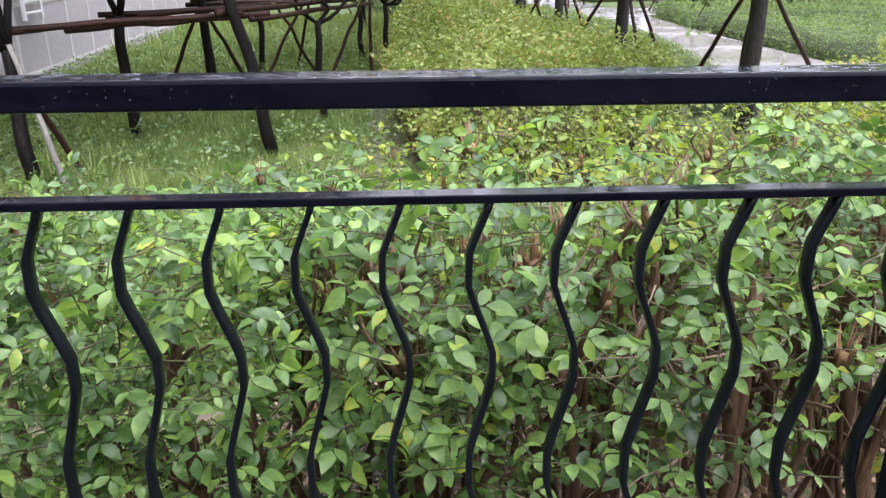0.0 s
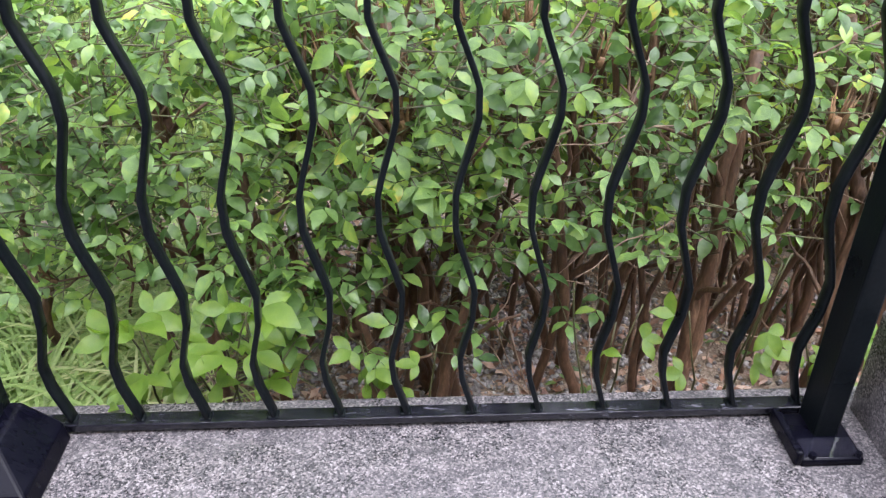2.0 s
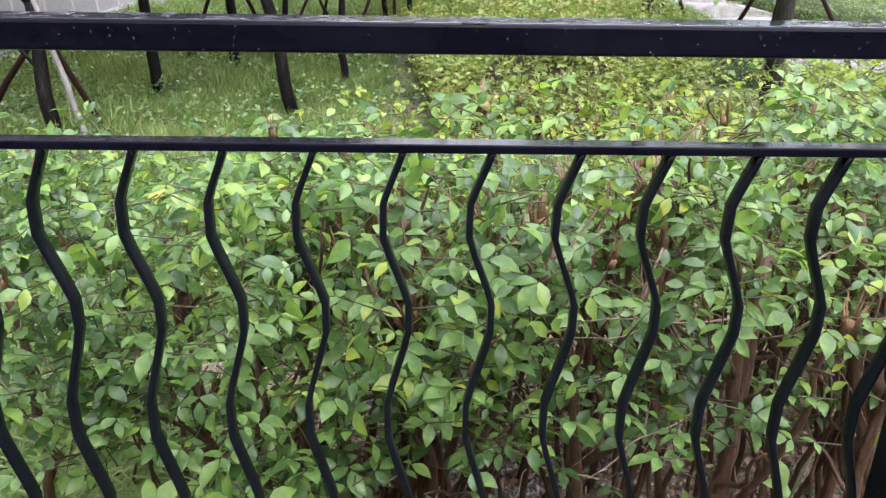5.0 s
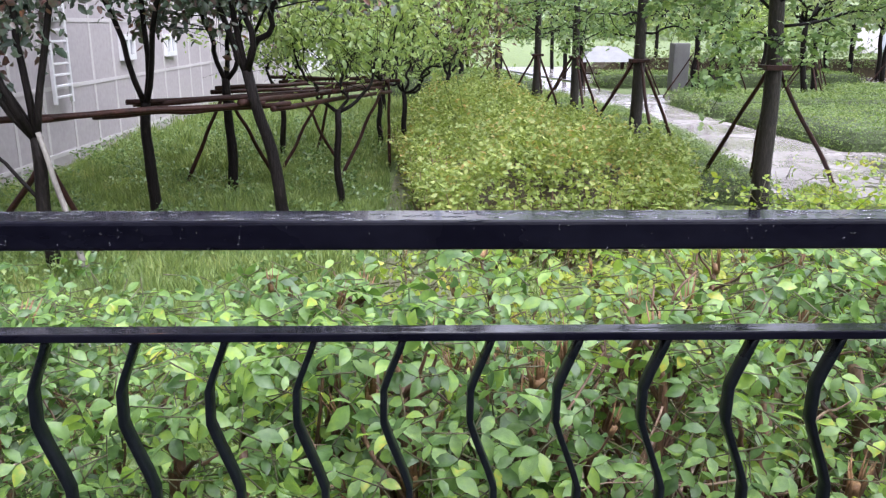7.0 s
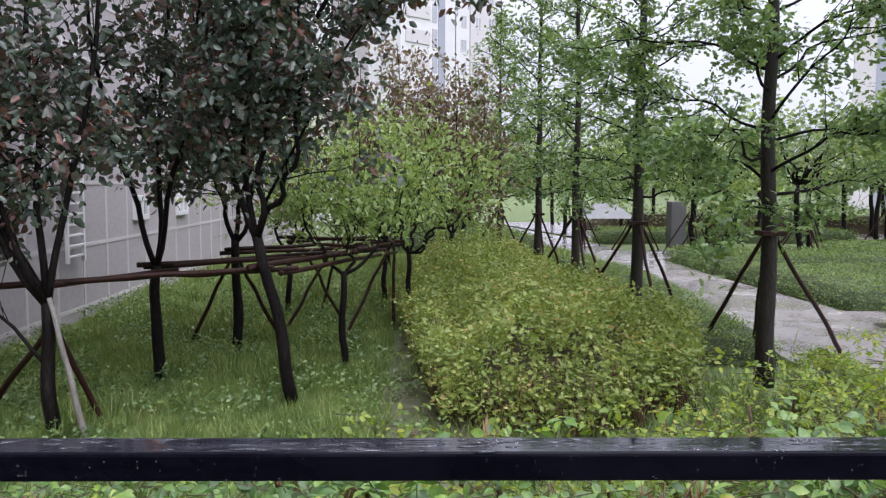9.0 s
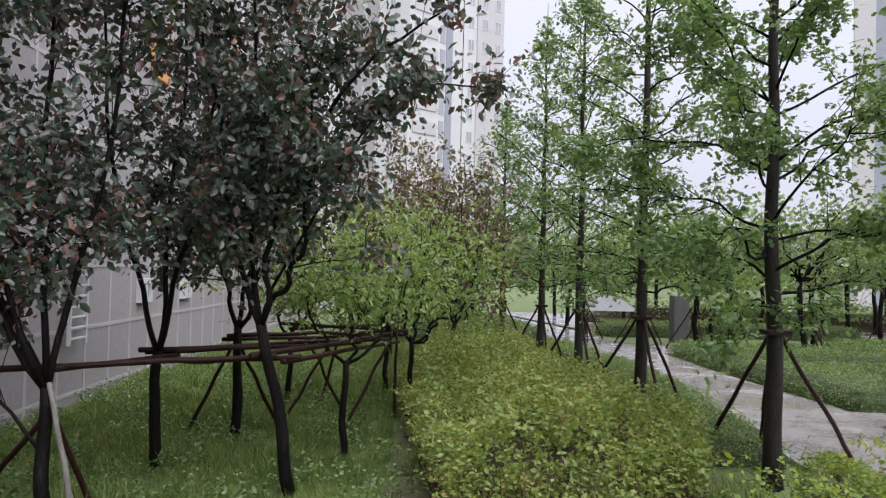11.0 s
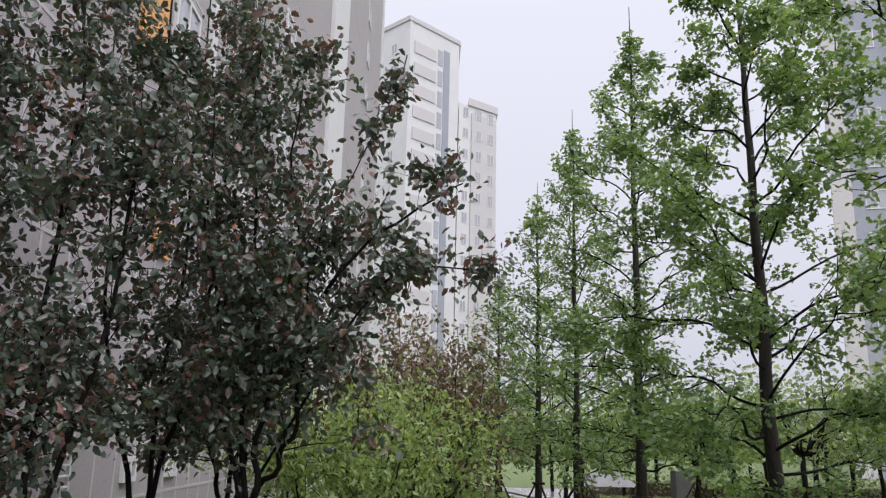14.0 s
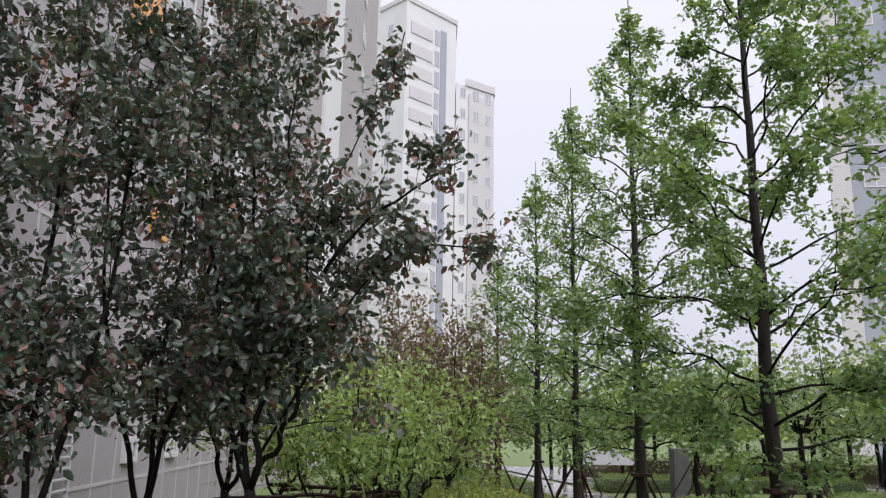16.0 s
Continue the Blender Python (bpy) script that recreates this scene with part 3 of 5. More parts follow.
    bmesh.ops.bevel(bm, geom=list(bm.edges), offset=0.004, segments=2, affect="EDGES", profile=0.5)
    part("shoe", bm, M_IRON_WET, r, "wet black tapered shoe at the foot of the post")
    part("rain_water", drops_mesh(), M_DROP, r, "clear rain drops", "stuff", True)


M_DROP, dn, dl, db = material("rain_drop")
db.inputs["Base Color"].default_value = (0.9, 0.92, 1, 1)
db.inputs["Roughness"].default_value = 0.03
db.inputs["Transmission Weight"].default_value = 0.96
db.inputs["IOR"].default_value = 1.33
build_railing()


# ---------------------------------------------------------------- near trimmed hedge, shrub by shrub
M_TWIG_GREEN = noisy("green_twig", [(0.3, (0.045, 0.052, 0.015)), (0.7, (0.09, 0.08, 0.035))], 30, 90, 0.5, 0.1, 0.2, 0.003)
LEAF_MESHES = {}
OLD_STEMS = [((-0.46, 1.32, 0), (-0.74, 1.28, 0.74), 0.017), ((0.72, 1.3, 0), (1.12, 1.36, 0.66), 0.026), ((0.62, 1.34, 0), (0.70, 1.42, 0.88), 0.018), ((0.02, 1.26, 0), (-0.10, 1.34, 0.5), 0.016),
             ((0.06, 1.26, 0), (0.22, 1.36, 0.72), 0.013), ((0.42, 1.34, 0), (0.30, 1.44, 0.86), 0.014), ((-0.22, 1.3, 0), (-0.28, 1.4, 0.8), 0.012), ((1.05, 1.4, 0), (0.9, 1.5, 0.92), 0.019),
             ((0.5, 1.5, 0), (0.56, 1.6, 0.95), 0.015), ((-0.36, 1.42, 0), (-0.45, 1.5, 0.86), 0.013)]


def leaf_mesh(mat):
    """One shared leaf per material."""
    if mat.name not in LEAF_MESHES:
        me = fast_mesh("leaf", OVAL, OVAL_F)
        me.polygons.foreach_set("use_smooth", [True] * len(me.polygons))
        me.materials.append(mat)
        LEAF_MESHES[mat.name] = me
    return LEAF_MESHES[mat.name]


def shrub(x0, y0, half, depth, top, stems, sprigs, mat, leaf, low=0.3, single=0, face=0.0, dry=0, label=""):
    s = thing("shrub", label or "trimmed leafy hedge shrub with cut brown stems, wet", "shrub", "shrubs of the near hedge")
    tips = []
    for i in range(stems):
        wood, cuts = Tubes(), []
        bx, by = x0 + rng.uniform(-0.8, 0.8) * half, y0 + rng.uniform(-0.4, 0.5) * depth
        tz = top * rng.uniform(0.72, 0.97)
        tx, ty = bx + np.clip(rng.normal(), -1.2, 1.2) * 0.15, by + np.clip(rng.normal(), -1.2, 1.2) * 0.12
        r = rng.uniform(0.004, 0.015)
        pts = wiggle((bx, by, 0), (tx, ty, tz), 8, 0.016)
        wood.add(pts, (r, r * 0.6), 7)
        tips.append(pts[-1])
        if rng.random() < 0.5:
            e = pts[-1] + np.array([rng.normal() * 0.012, rng.normal() * 0.012, 0.03])
            cuts.append(([pts[-1] - (e - pts[-1]) * 0.6, e], (r * 1.05, r * 0.8)))
        for j in range(rng.integers(3, 6)):
            a = along(pts, rng.uniform(0.35, 0.98))
            e = a + np.array([np.clip(rng.normal(), -1.1, 1.1) * 0.13, np.clip(rng.normal(), -1.1, 1.1) * 0.11, rng.uniform(0.03, 0.22)])
            e[2] = min(e[2], top)
            b = wiggle(a, e, 5, 0.008)
            wood.add(b, (r * 0.5, 0.0022), 5)
            tips.append(e)
            if rng.random() < 0.3:
                cuts.append(([e, e + (e - a) * 0.12 + np.array([0, 0, 0.012])], (0.006, 0.0045)))
        stem = wood.make("stem", M_STEM, s, "brown woody stem")
        for pts, rad in cuts:
            stub = Tubes()
            a, e = np.asarray(pts[0]), np.asarray(pts[1])
            stub.add([a, a + (e - a) * 0.45], (rad[0], rad[0] * 0.8), 7)
            for j in range(7):
                o = rng.normal(size=3) * rad[0] * 0.5
                tip = e + o * 2.2 + np.array([0, 0, rng.uniform(0.0, 0.035)])
                stub.add([a + o, (a + tip) / 2 + o * 0.4, tip], (rad[0] * 0.5, rad[0] * 0.08), 3)
            stub.make("cut_stub", M_CUT, stem, "pale torn stub of a trimmed stem")
    for p0, p1, r in OLD_STEMS:
        p0, p1 = (p0[0], p0[1] - 0.14, 0), (p1[0], p1[1] - 0.08, p1[2])
        if abs(p0[0] - x0) < half and abs(p0[1] - y0) < depth * 0.6:
            old = Tubes()
            line = wiggle(p0, p1, 8, 0.012)
            old.add(line, (r, r * 0.7), 9)
            for j in range(3):
                a = along(line, rng.uniform(0.4, 0.95))
                old.add(wiggle(a, a + np.array([np.clip(rng.normal(), -1, 1) * 0.12, np.clip(rng.normal(), -1, 1) * 0.1, rng.uniform(0.1, 0.22)]), 5, 0.01), (r * 0.45, 0.003), 6)
            old.make("stem", M_STEM, s, "thick old stem with rough brown bark")
    wood = Tubes()
    tips = np.array(tips)
    # leafy sprigs: small opposite leaves along short twigs
    c = np.stack([x0 + rng.uniform(-1, 1, sprigs) * half, y0 + rng.uniform(-0.6, 0.6, sprigs) * depth, low + (top - low) * rng.beta(2.0, 1.15, sprigs)], -1)
    if mat is L_HEDGE:
        nests = c[rng.integers(0, sprigs, max(12, sprigs // 14))]
        c = nests[rng.integers(0, len(nests), sprigs)] + rng.normal(size=(sprigs, 3)) * np.array([0.075, 0.075, 0.05])
    own = rng.random(sprigs) < 0.3
    c[own] = tips[rng.integers(0, len(tips), own.sum())] + rng.normal(size=(own.sum(), 3)) * 0.07
    c[:, 2] = np.minimum(c[:, 2], top + rng.normal(size=sprigs) * 0.02)
    lower = rng.random(sprigs) < face
    c[lower, 0] = x0 + rng.uniform(-1, 1, lower.sum()) * half
    c[lower, 1] = y0 - depth * rng.uniform(0.32, 0.58, lower.sum())
    c[lower, 2] = low * 0.85 + (top * 0.85 - low * 0.85) * rng.random(lower.sum())
    nests = c[lower][rng.integers(0, max(1, lower.sum()), 14)] if lower.any() else c[:1]
    c[lower] = nests[rng.integers(0, len(nests), lower.sum())] + rng.normal(size=(lower.sum(), 3)) * np.array([0.07, 0.03, 0.06])
    d = rng.normal(size=(sprigs, 3)) * np.array([1, 0.9, 0.4]) + np.array([0, -0.55, 0.0])
    d = unit(d)
    face_n = rng.normal(size=(sprigs, 3)) * 0.42 + np.array([0, -0.4, 0.95])
    side = unit(np.cross(face_n, d))
    face_n = np.cross(d, side)
    length = rng.uniform(0.05, 0.1, sprigs)
    P, D, S, N = [], [], [], []
    for i in range(sprigs):
        wood.add([c[i] - d[i] * 0.045, c[i] + d[i] * length[i] * 0.6], (0.002, 0.001), 3)
    # a compound leaf: leaflets in pairs along a stalk, and one at its end
    for u, sz, out in ((0.12, 0.72, 0.25), (0.58, 0.95, 0.5)):
        for sg in (-1, 1):
            P.append(c + d * (length * u)[:, None])
            D.append(side * sg + d * out - face_n * rng.uniform(0.05, 0.45, (sprigs, 1)))
            S.append(np.full(sprigs, sz))
            N.append(face_n + side * sg * 0.3)
    P.append(c + d * (length * 0.68)[:, None])
    D.append(d - face_n * rng.uniform(0.0, 0.5, (sprigs, 1)))
    S.append(np.full(sprigs, 1.15))
    N.append(face_n)
    P, D, S = np.concatenate(P), np.concatenate(D), np.concatenate(S) * leaf * rng.uniform(0.75, 1.25, 5 * sprigs)
    D = unit(D) + rng.normal(size=P.shape) * 0.12
    n = np.concatenate(N) + rng.normal(size=P.shape) * 0.16
    keep = rng.random(len(P)) < 0.92
    front = np.zeros(len(P), bool)
    front[np.argsort(P[:, 1])[:single]] = True
    form, tris = (OVAL, OVAL_F) if mat is L_HEDGE else (LEAF * np.array([1, 1.35, 1]), LEAF_F)
    v, f = scatter(form, tris, P[keep & ~front], D[keep & ~front], n[keep & ~front], S[keep & ~front])
    for q, d1, n1, s1 in zip(P[front], unit(D[front]), n[front], S[front]):
        b1 = unit(np.cross(n1, d1))
        n1 = np.cross(d1, b1)
        o = link("leaf", leaf_mesh(mat), None, s)
        o.matrix_basis = Matrix([[d1[i] * s1, b1[i] * s1, n1[i] * s1, q[i]] for i in range(3)] + [[0, 0, 0, 1]])
    for i in range(dry):
        dead = Tubes()
        a = np.array([x0 + rng.uniform(-1, 1) * half, y0 - depth * rng.uniform(0.15, 0.55), rng.uniform(0.12, top * 0.85)])
        w = unit(rng.normal(size=3) * np.array([1, 0.5, 0.7]))
        line = wiggle(a, a + w * rng.uniform(0.12, 0.34), 6, 0.008)
        dead.add(line, (rng.uniform(0.0016, 0.0034), 0.0008), 4)
        for j in range(2):
            q = along(line, rng.uniform(0.3, 0.9))
            dead.add([q, q + unit(w + rng.normal(size=3) * 0.8) * rng.uniform(0.03, 0.1)], (0.0012, 0.0006), 3)
        dead.make("dry_twig", M_DRY_TWIG, s, "thin pale leafless twig")
    wood.make("twig_layer", M_TWIG_GREEN, s, "thin green twigs", "stuff")
    me = fast_mesh("foliage", v, f)
    me.polygons.foreach_set("use_smooth", [True] * len(me.polygons))
    link("foliage", me, mat, s, "", "stuff")
    return s


for x0, y0, half, depth, top, stems, sprigs, mat, leaf, low, single, face, dry in [
    (-1.75, 1.95, 0.42, 0.6, 0.87, 6, 420, L_HEDGE, 0.038, 0.6, 0, 0.08, 0),
    (-1.1, 1.85, 0.40, 0.55, 0.90, 7, 480, L_HEDGE, 0.038, 0.62, 0, 0.08, 0),
    (-0.52, 1.55, 0.34, 0.6, 0.95, 12, 680, L_HEDGE, 0.036, 0.54, 60, 0.2, 6),
    (-0.08, 1.46, 0.30, 0.62, 1.0, 22, 640, L_HEDGE, 0.042, 0.5, 90, 0.22, 8),
    (0.36, 1.5, 0.32, 0.6, 1.06, 26, 480, L_HEDGE, 0.038, 0.56, 60, 0.2, 16),
    (0.85, 1.55, 0.34, 0.62, 1.08, 26, 440, L_HEDGE, 0.036, 0.56, 40, 0.15, 20),
    (1.4, 1.75, 0.36, 0.85, 1.07, 24, 500, L_HEDGE, 0.037, 0.55, 20, 0.12, 8),
    (0.3, 2.15, 0.40, 0.5, 0.92, 8, 900, L_HEDGE_Y, 0.027, 0.1, 0, 0.25, 0),
    (0.95, 2.2, 0.42, 0.55, 0.98, 8, 1050, L_HEDGE_Y, 0.027, 0.1, 0, 0.25, 0),
    (1.65, 2.6, 0.45, 0.9, 1.03, 9, 1300, L_HEDGE_Y, 0.026, 0.2, 0, 0.1, 0),
    (2.3, 2.9, 0.45, 1.1, 1.03, 9, 1300, L_HEDGE_Y, 0.028, 0.3, 0, 0.08, 0),
    (3.0, 3.1, 0.5, 1.2, 1.0, 8, 1300, L_HEDGE_Y, 0.028, 0.3, 0, 0.08, 0),
]:
    shrub(x0, y0, half, depth, top, stems, sprigs, mat, leaf, low, single, face, dry)


def shoot(x, y, top, leaf, count):
    """A young shoot: a few green stalks with bright compound leaves."""
    s = thing("young_shoot", "fresh yellow-green leafy shoot at the foot of the hedge", "shoot", "young shoots at the hedge foot")
    P, D, S, N = [], [], [], []
    for i in range(3):
        stalk = Tubes()
        line = wiggle((x + rng.normal() * 0.02, y + rng.normal() * 0.02, 0), (x + rng.normal() * 0.09, y - rng.uniform(0, 0.06), top * rng.uniform(0.75, 1.0)), 6, 0.01)
        stalk.add(line, (0.0035, 0.0015), 5)
        stalk.make("stalk", M_TWIG_GREEN, s)
        for j in range(count):
            c = along(line, 1 - 0.55 * rng.random() ** 1.3)
            d = unit(rng.normal(size=3) * np.array([1, 0.6, 0.3]) + np.array([0, -0.5, 0.1]))
            n = unit(rng.normal(size=3) * 0.35 + np.array([0, -0.45, 0.9]))
            side = unit(np.cross(n, d))
            for w, sz in ((d, 1.15), (side + d * 0.4, 0.95), (-side + d * 0.4, 0.95)):
                P.append(c + d * 0.03)
                D.append(w - n * rng.uniform(0, 0.3))
                S.append(leaf * sz * rng.uniform(0.8, 1.2))
                N.append(n)
    for q, d1, n1, s1 in zip(P, D, N, S):
        d1 = unit(d1)
        b1 = unit(np.cross(n1, d1))
        n1 = np.cross(d1, b1)
        o = link("leaf", leaf_mesh(L_FRESH), None, s)
        o.matrix_basis = Matrix([[d1[i] * s1, b1[i] * s1, n1[i] * s1, q[i]] for i in range(3)] + [[0, 0, 0, 1]])


for x, y, top, leaf, count in ((-0.33, 1.04, 0.70, 0.062, 4), (-0.22, 1.05, 0.6, 0.05, 4), (-0.30, 1.03, 0.42, 0.036, 5), (-0.06, 1.07, 0.34, 0.034, 5), (0.02, 1.06, 0.52, 0.04, 3),
                               (0.16, 1.06, 0.28, 0.036, 4), (0.36, 1.05, 0.64, 0.045, 2), (0.62, 1.08, 0.64, 0.045, 2), (0.9, 1.2, 0.4, 0.04, 4)):
    shoot(x, y, top, leaf, count)
k = 420
p = np.stack([rng.uniform(0.3, 2.0, k // 7), 1.0 + 1.1 * rng.random(k // 7), rng.uniform(0.05, 0.1, k // 7)], -1)
p = np.repeat(p, 7, axis=0) + rng.normal(size=(k // 7 * 7, 3)) * np.array([0.03, 0.03, 0.015])
ob = foliage("seedlings", p, 0.034, L_WEED, None, LEAF, LEAF_F, 0.9)
tagged(ob, "small green seedlings on the soil under the hedge", "seedlings", kind="stuff")


# ---------------------------------------------------------------- middle shrub mass and clipped hedges
def inside(poly, x, y):
    """Which points lie inside a closed outline."""
    r = np.zeros(len(x), bool)
    for (x0, y0), (x1, y1) in zip(poly, poly[1:] + poly[:1]):
        if y0 != y1:
            r ^= ((y0 > y) != (y1 > y)) & (x < (x1 - x0) * (y - y0) / (y1 - y0) + x0)
    return r


def edge_gap(poly, x, y):
    g = np.full(len(x), 1e9)
    for (x0, y0), (x1, y1) in zip(poly, poly[1:] + poly[:1]):
        dx, dy = x1 - x0, y1 - y0
        t = np.clip(((x - x0) * dx + (y - y0) * dy) / (dx * dx + dy * dy), 0, 1)
        g = np.minimum(g, np.hypot(x - x0 - t * dx, y - y0 - t * dy))
    return g


def random_in(poly, k):
    xs, ys = [p[0] for p in poly], [p[1] for p in poly]
    x, y = rng.uniform(min(xs), max(xs), k), rng.uniform(min(ys), max(ys), k)
    ok = inside(poly, x, y)
    return x[ok], y[ok]


def hump(x, y, f=1.3, seed=0.0):
    return np.array([noise.noise((a * f, b * f, seed)) for a, b in zip(x, y)])


def rim(poly, k, inward):
    """Random points just inside an outline, with the distance to it."""
    a = np.array(poly, float)
    b = np.roll(a, -1, axis=0)
    ln = np.linalg.norm(b - a, axis=1)
    i = rng.choice(len(poly), k, p=ln / ln.sum())
    q = a[i] + (b - a)[i] * rng.random(k)[:, None]
    mid = a.mean(axis=0)
    g = inward * rng.random(k)
    q += unit(mid - q) * g[:, None]
    return q[:, 0], q[:, 1], g


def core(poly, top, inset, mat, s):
    """A dark shell painting a bush's inner twigs and shade, stepped in from its outline."""
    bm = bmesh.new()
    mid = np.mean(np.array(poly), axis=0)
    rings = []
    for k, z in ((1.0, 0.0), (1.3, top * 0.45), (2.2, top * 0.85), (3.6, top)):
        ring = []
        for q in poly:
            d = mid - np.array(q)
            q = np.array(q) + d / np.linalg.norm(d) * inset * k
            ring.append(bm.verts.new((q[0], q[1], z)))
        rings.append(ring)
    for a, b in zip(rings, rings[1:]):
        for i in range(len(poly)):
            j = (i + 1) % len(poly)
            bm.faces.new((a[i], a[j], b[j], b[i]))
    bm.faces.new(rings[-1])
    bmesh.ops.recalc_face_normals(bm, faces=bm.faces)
    return part("twig_shade_core", bm, mat, s, "solid dark shell for inner twigs and the shade between leaves")


def bush_mass(poly, top, leaves, stems, leaf, mat, label, round_edge=0.75):
    s = thing("shrubbery", label, "bushes")
    x, y = random_in(poly, leaves // 7)
    x, y = np.repeat(x, 7) + rng.normal(size=7 * len(x)) * 0.03, np.repeat(y, 7) + rng.normal(size=7 * len(y)) * 0.03
    g = edge_gap(poly, x, y)
    h = top * (0.5 + 0.5 * np.sqrt(np.clip(g / round_edge, 0, 1))) + 0.2 * hump(x, y) + 0.26 * hump(x, y, 3.2, 3.0) + 0.2 * hump(x, y, 9.0, 4.0)
    u = rng.random(len(x))
    z = np.where(g < 0.35 + 0.25 * hump(x, y, 2.5, 7.0), h * (0.4 + 0.6 * u ** 0.7), h * (1 - 0.28 * u ** 1.6)) + rng.normal(size=len(x)) * 0.025
    rx, ry, rg = rim(poly, leaves // 3, 0.35)
    rh = top * (0.5 + 0.5 * np.sqrt(rg / round_edge)) + 0.26 * hump(rx, ry)
    rz = rh * (0.36 + 0.64 * rng.random(len(rx)) ** 0.75)
    rx, ry = rx + rng.normal(size=len(rx)) * 0.06, ry + rng.normal(size=len(rx)) * 0.06
    x, y, z = np.concatenate([x, rx]), np.concatenate([y, ry]), np.concatenate([z, rz])
    foliage("foliage", np.stack([x, y, np.maximum(z, 0.04)], -1), leaf, mat, s, DIAMOND * np.array([1, 1.1, 1]), DIAMOND_F, 0.7, np.array([0, 0, 0.35]))
    x, y, g = rim(poly, stems, 0.45)
    t = Tubes()
    for a, b, q in zip(x, y, g):
        hh = top * (0.75 + 0.35 * min(1, q / round_edge))
        t.add(wiggle((a, b, 0), (a + rng.normal() * 0.06, b + rng.normal() * 0.06, hh * rng.uniform(0.45, 0.85)), 4, 0.015), (0.007, 0.003), 4)
    t.make("stem_layer", M_STEM, s, "thin reddish brown stems", "stuff")
    core(poly, top * 0.52, 0.4, M_TWIG_SHADE_BROWN, s)
    return s


BUSH = [(0.15, 5.07), (1.09, 4.93), (1.91, 5.45), (2.35, 6.89), (2.06, 9.34), (1.75, 11.66), (1.4, 14.48), (0.14, 14.48), (-0.37, 10.14), (-0.05, 6.8)]
bush_mass(BUSH, 0.66, 80000, 1400, 0.048, L_BUSH, 'loose yellow-green shrubbery with bare reddish stems at its foot')


def clipped_hedge(poly, top, leaves, leaf, mat, label):
    s = thing("clipped_hedge", label, "hedge", "clipped hedges along the path")
    x, y = random_in(poly, leaves)
    g = edge_gap(poly, x, y)
    h = top * (0.8 + 0.2 * np.sqrt(np.clip(g / 0.2, 0, 1))) + 0.06 * hump(x, y, 1.1) + 0.06 * hump(x, y, 4.0)
    u = rng.random(len(x))
    z = np.where(g < 0.14, h * (0.06 + 0.94 * u), h - 0.07 * u)
    # Sparse sides let the dark shell show as the hedge's shaded face.
    rx, ry, rg = rim(poly, leaves // 6, 0.12)
    rz = top * (0.8 + 0.2 * np.sqrt(np.clip(rg / 0.2, 0, 1))) * rng.random(len(rx)) + 0.03 * hump(rx, ry, 2.0)
    foliage("foliage", np.stack([x, y, z], -1), leaf, mat, s, DIAMOND * np.array([1, 1.2, 1]), DIAMOND_F, 1.0, np.array([0, 0, 0.2]))
    foliage("side_foliage", np.stack([rx, ry, np.maximum(rz, 0.02)], -1), leaf, mat, s, DIAMOND * np.array([1, 1.2, 1]), DIAMOND_F, -0.1, None, 0.5)
    core(poly, top * 0.78, 0.12, M_TWIG_SHADE, s)
    return s


clipped_hedge([(2.45, 7.05), (3.2, 6.95), (3.25, 8.0), (3.4, 10.0), (3.42, 12.4), (3.1, 15.1), (2.31, 15.1), (2.41, 10.9), (2.42, 8.5)], 0.31, 36000, 0.025, L_CLIP, 'low clipped green hedge along the path edge')
clipped_hedge([(2.37, 3.43), (3.3, 3.0), (3.08, 5.17), (2.98, 6.09), (2.51, 5.54)], 0.47, 20000, 0.028, L_HEDGE_Y, 'yellow-green hedge corner beside the path')
clipped_hedge([(5.35, 10.05), (7.0, 9.95), (12.0, 10.5), (12.0, 13.1), (7.0, 13.3), (4.98, 13.7), (5.22, 11.2)], 0.36, 32000, 0.033, L_CLIP, 'low clipped green hedge across the path')
clipped_hedge([(4.98, 14.2), (7.8, 14.2), (12.5, 14.6), (12.2, 16.6), (7.4, 16.7), (4.93, 16.75)], 0.34, 26000, 0.035, L_CLIP, 'low clipped hedge behind the path bend')
clipped_hedge([(5.05, 8.0), (5.9, 7.7), (6.9, 7.9), (6.7, 8.9), (5.4, 9.0), (5.0, 8.6)], 0.54, 16000, 0.031, L_BUSH, 'rounded reddish-green shrub at the path edge')
clipped_hedge([(7.88, 15.69), (14.46, 17.11), (13.94, 18.8), (8.6, 17.77)], 0.4, 15000, 0.043, L_CLIP, 'low clipped hedge beside the branch path')
clipped_hedge([(4.59, 21.3), (11.76, 21.63), (11.49, 22.56), (4.45, 22.49)], 0.4, 11000, 0.046, L_CLIP, 'far clipped hedge along the square')
clipped_hedge([(-3.5, 28.6), (1.3, 28.8), (1.3, 30.2), (-3.5, 30.0)], 1.0, 9000, 0.09, L_FAR_HAZE, 'far loose hedge closing the lawn, painted hazy grey-green')
clipped_hedge([(-0.9, 18.0), (1.0, 18.3), (0.3, 24.0), (-1.6, 24.0)], 0.5, 10000, 0.052, L_CLIP, 'far clipped hedge behind the lawn')
clipped_hedge([(1.17, 18.73), (2.75, 18.71), (2.1, 24.53), (0.47, 24.57)], 0.4, 10000, 0.046, L_CLIP, "far clipped hedge at the path's other edge")


# ---------------------------------------------------------------- trees
def tripod(parent, x, y, top, feet, r=0.025, mats=(M_POLE, M_POLE, M_POLE)):
    for i, (a, b) in enumerate(feet):
        dx, dy = x - a, y - b
        d = math.hypot(dx, dy)
        pole("stake", (a, b, -0.05), (x - dx / d * 0.05, y - dy / d * 0.05, top), r, mats[i % 3], parent)


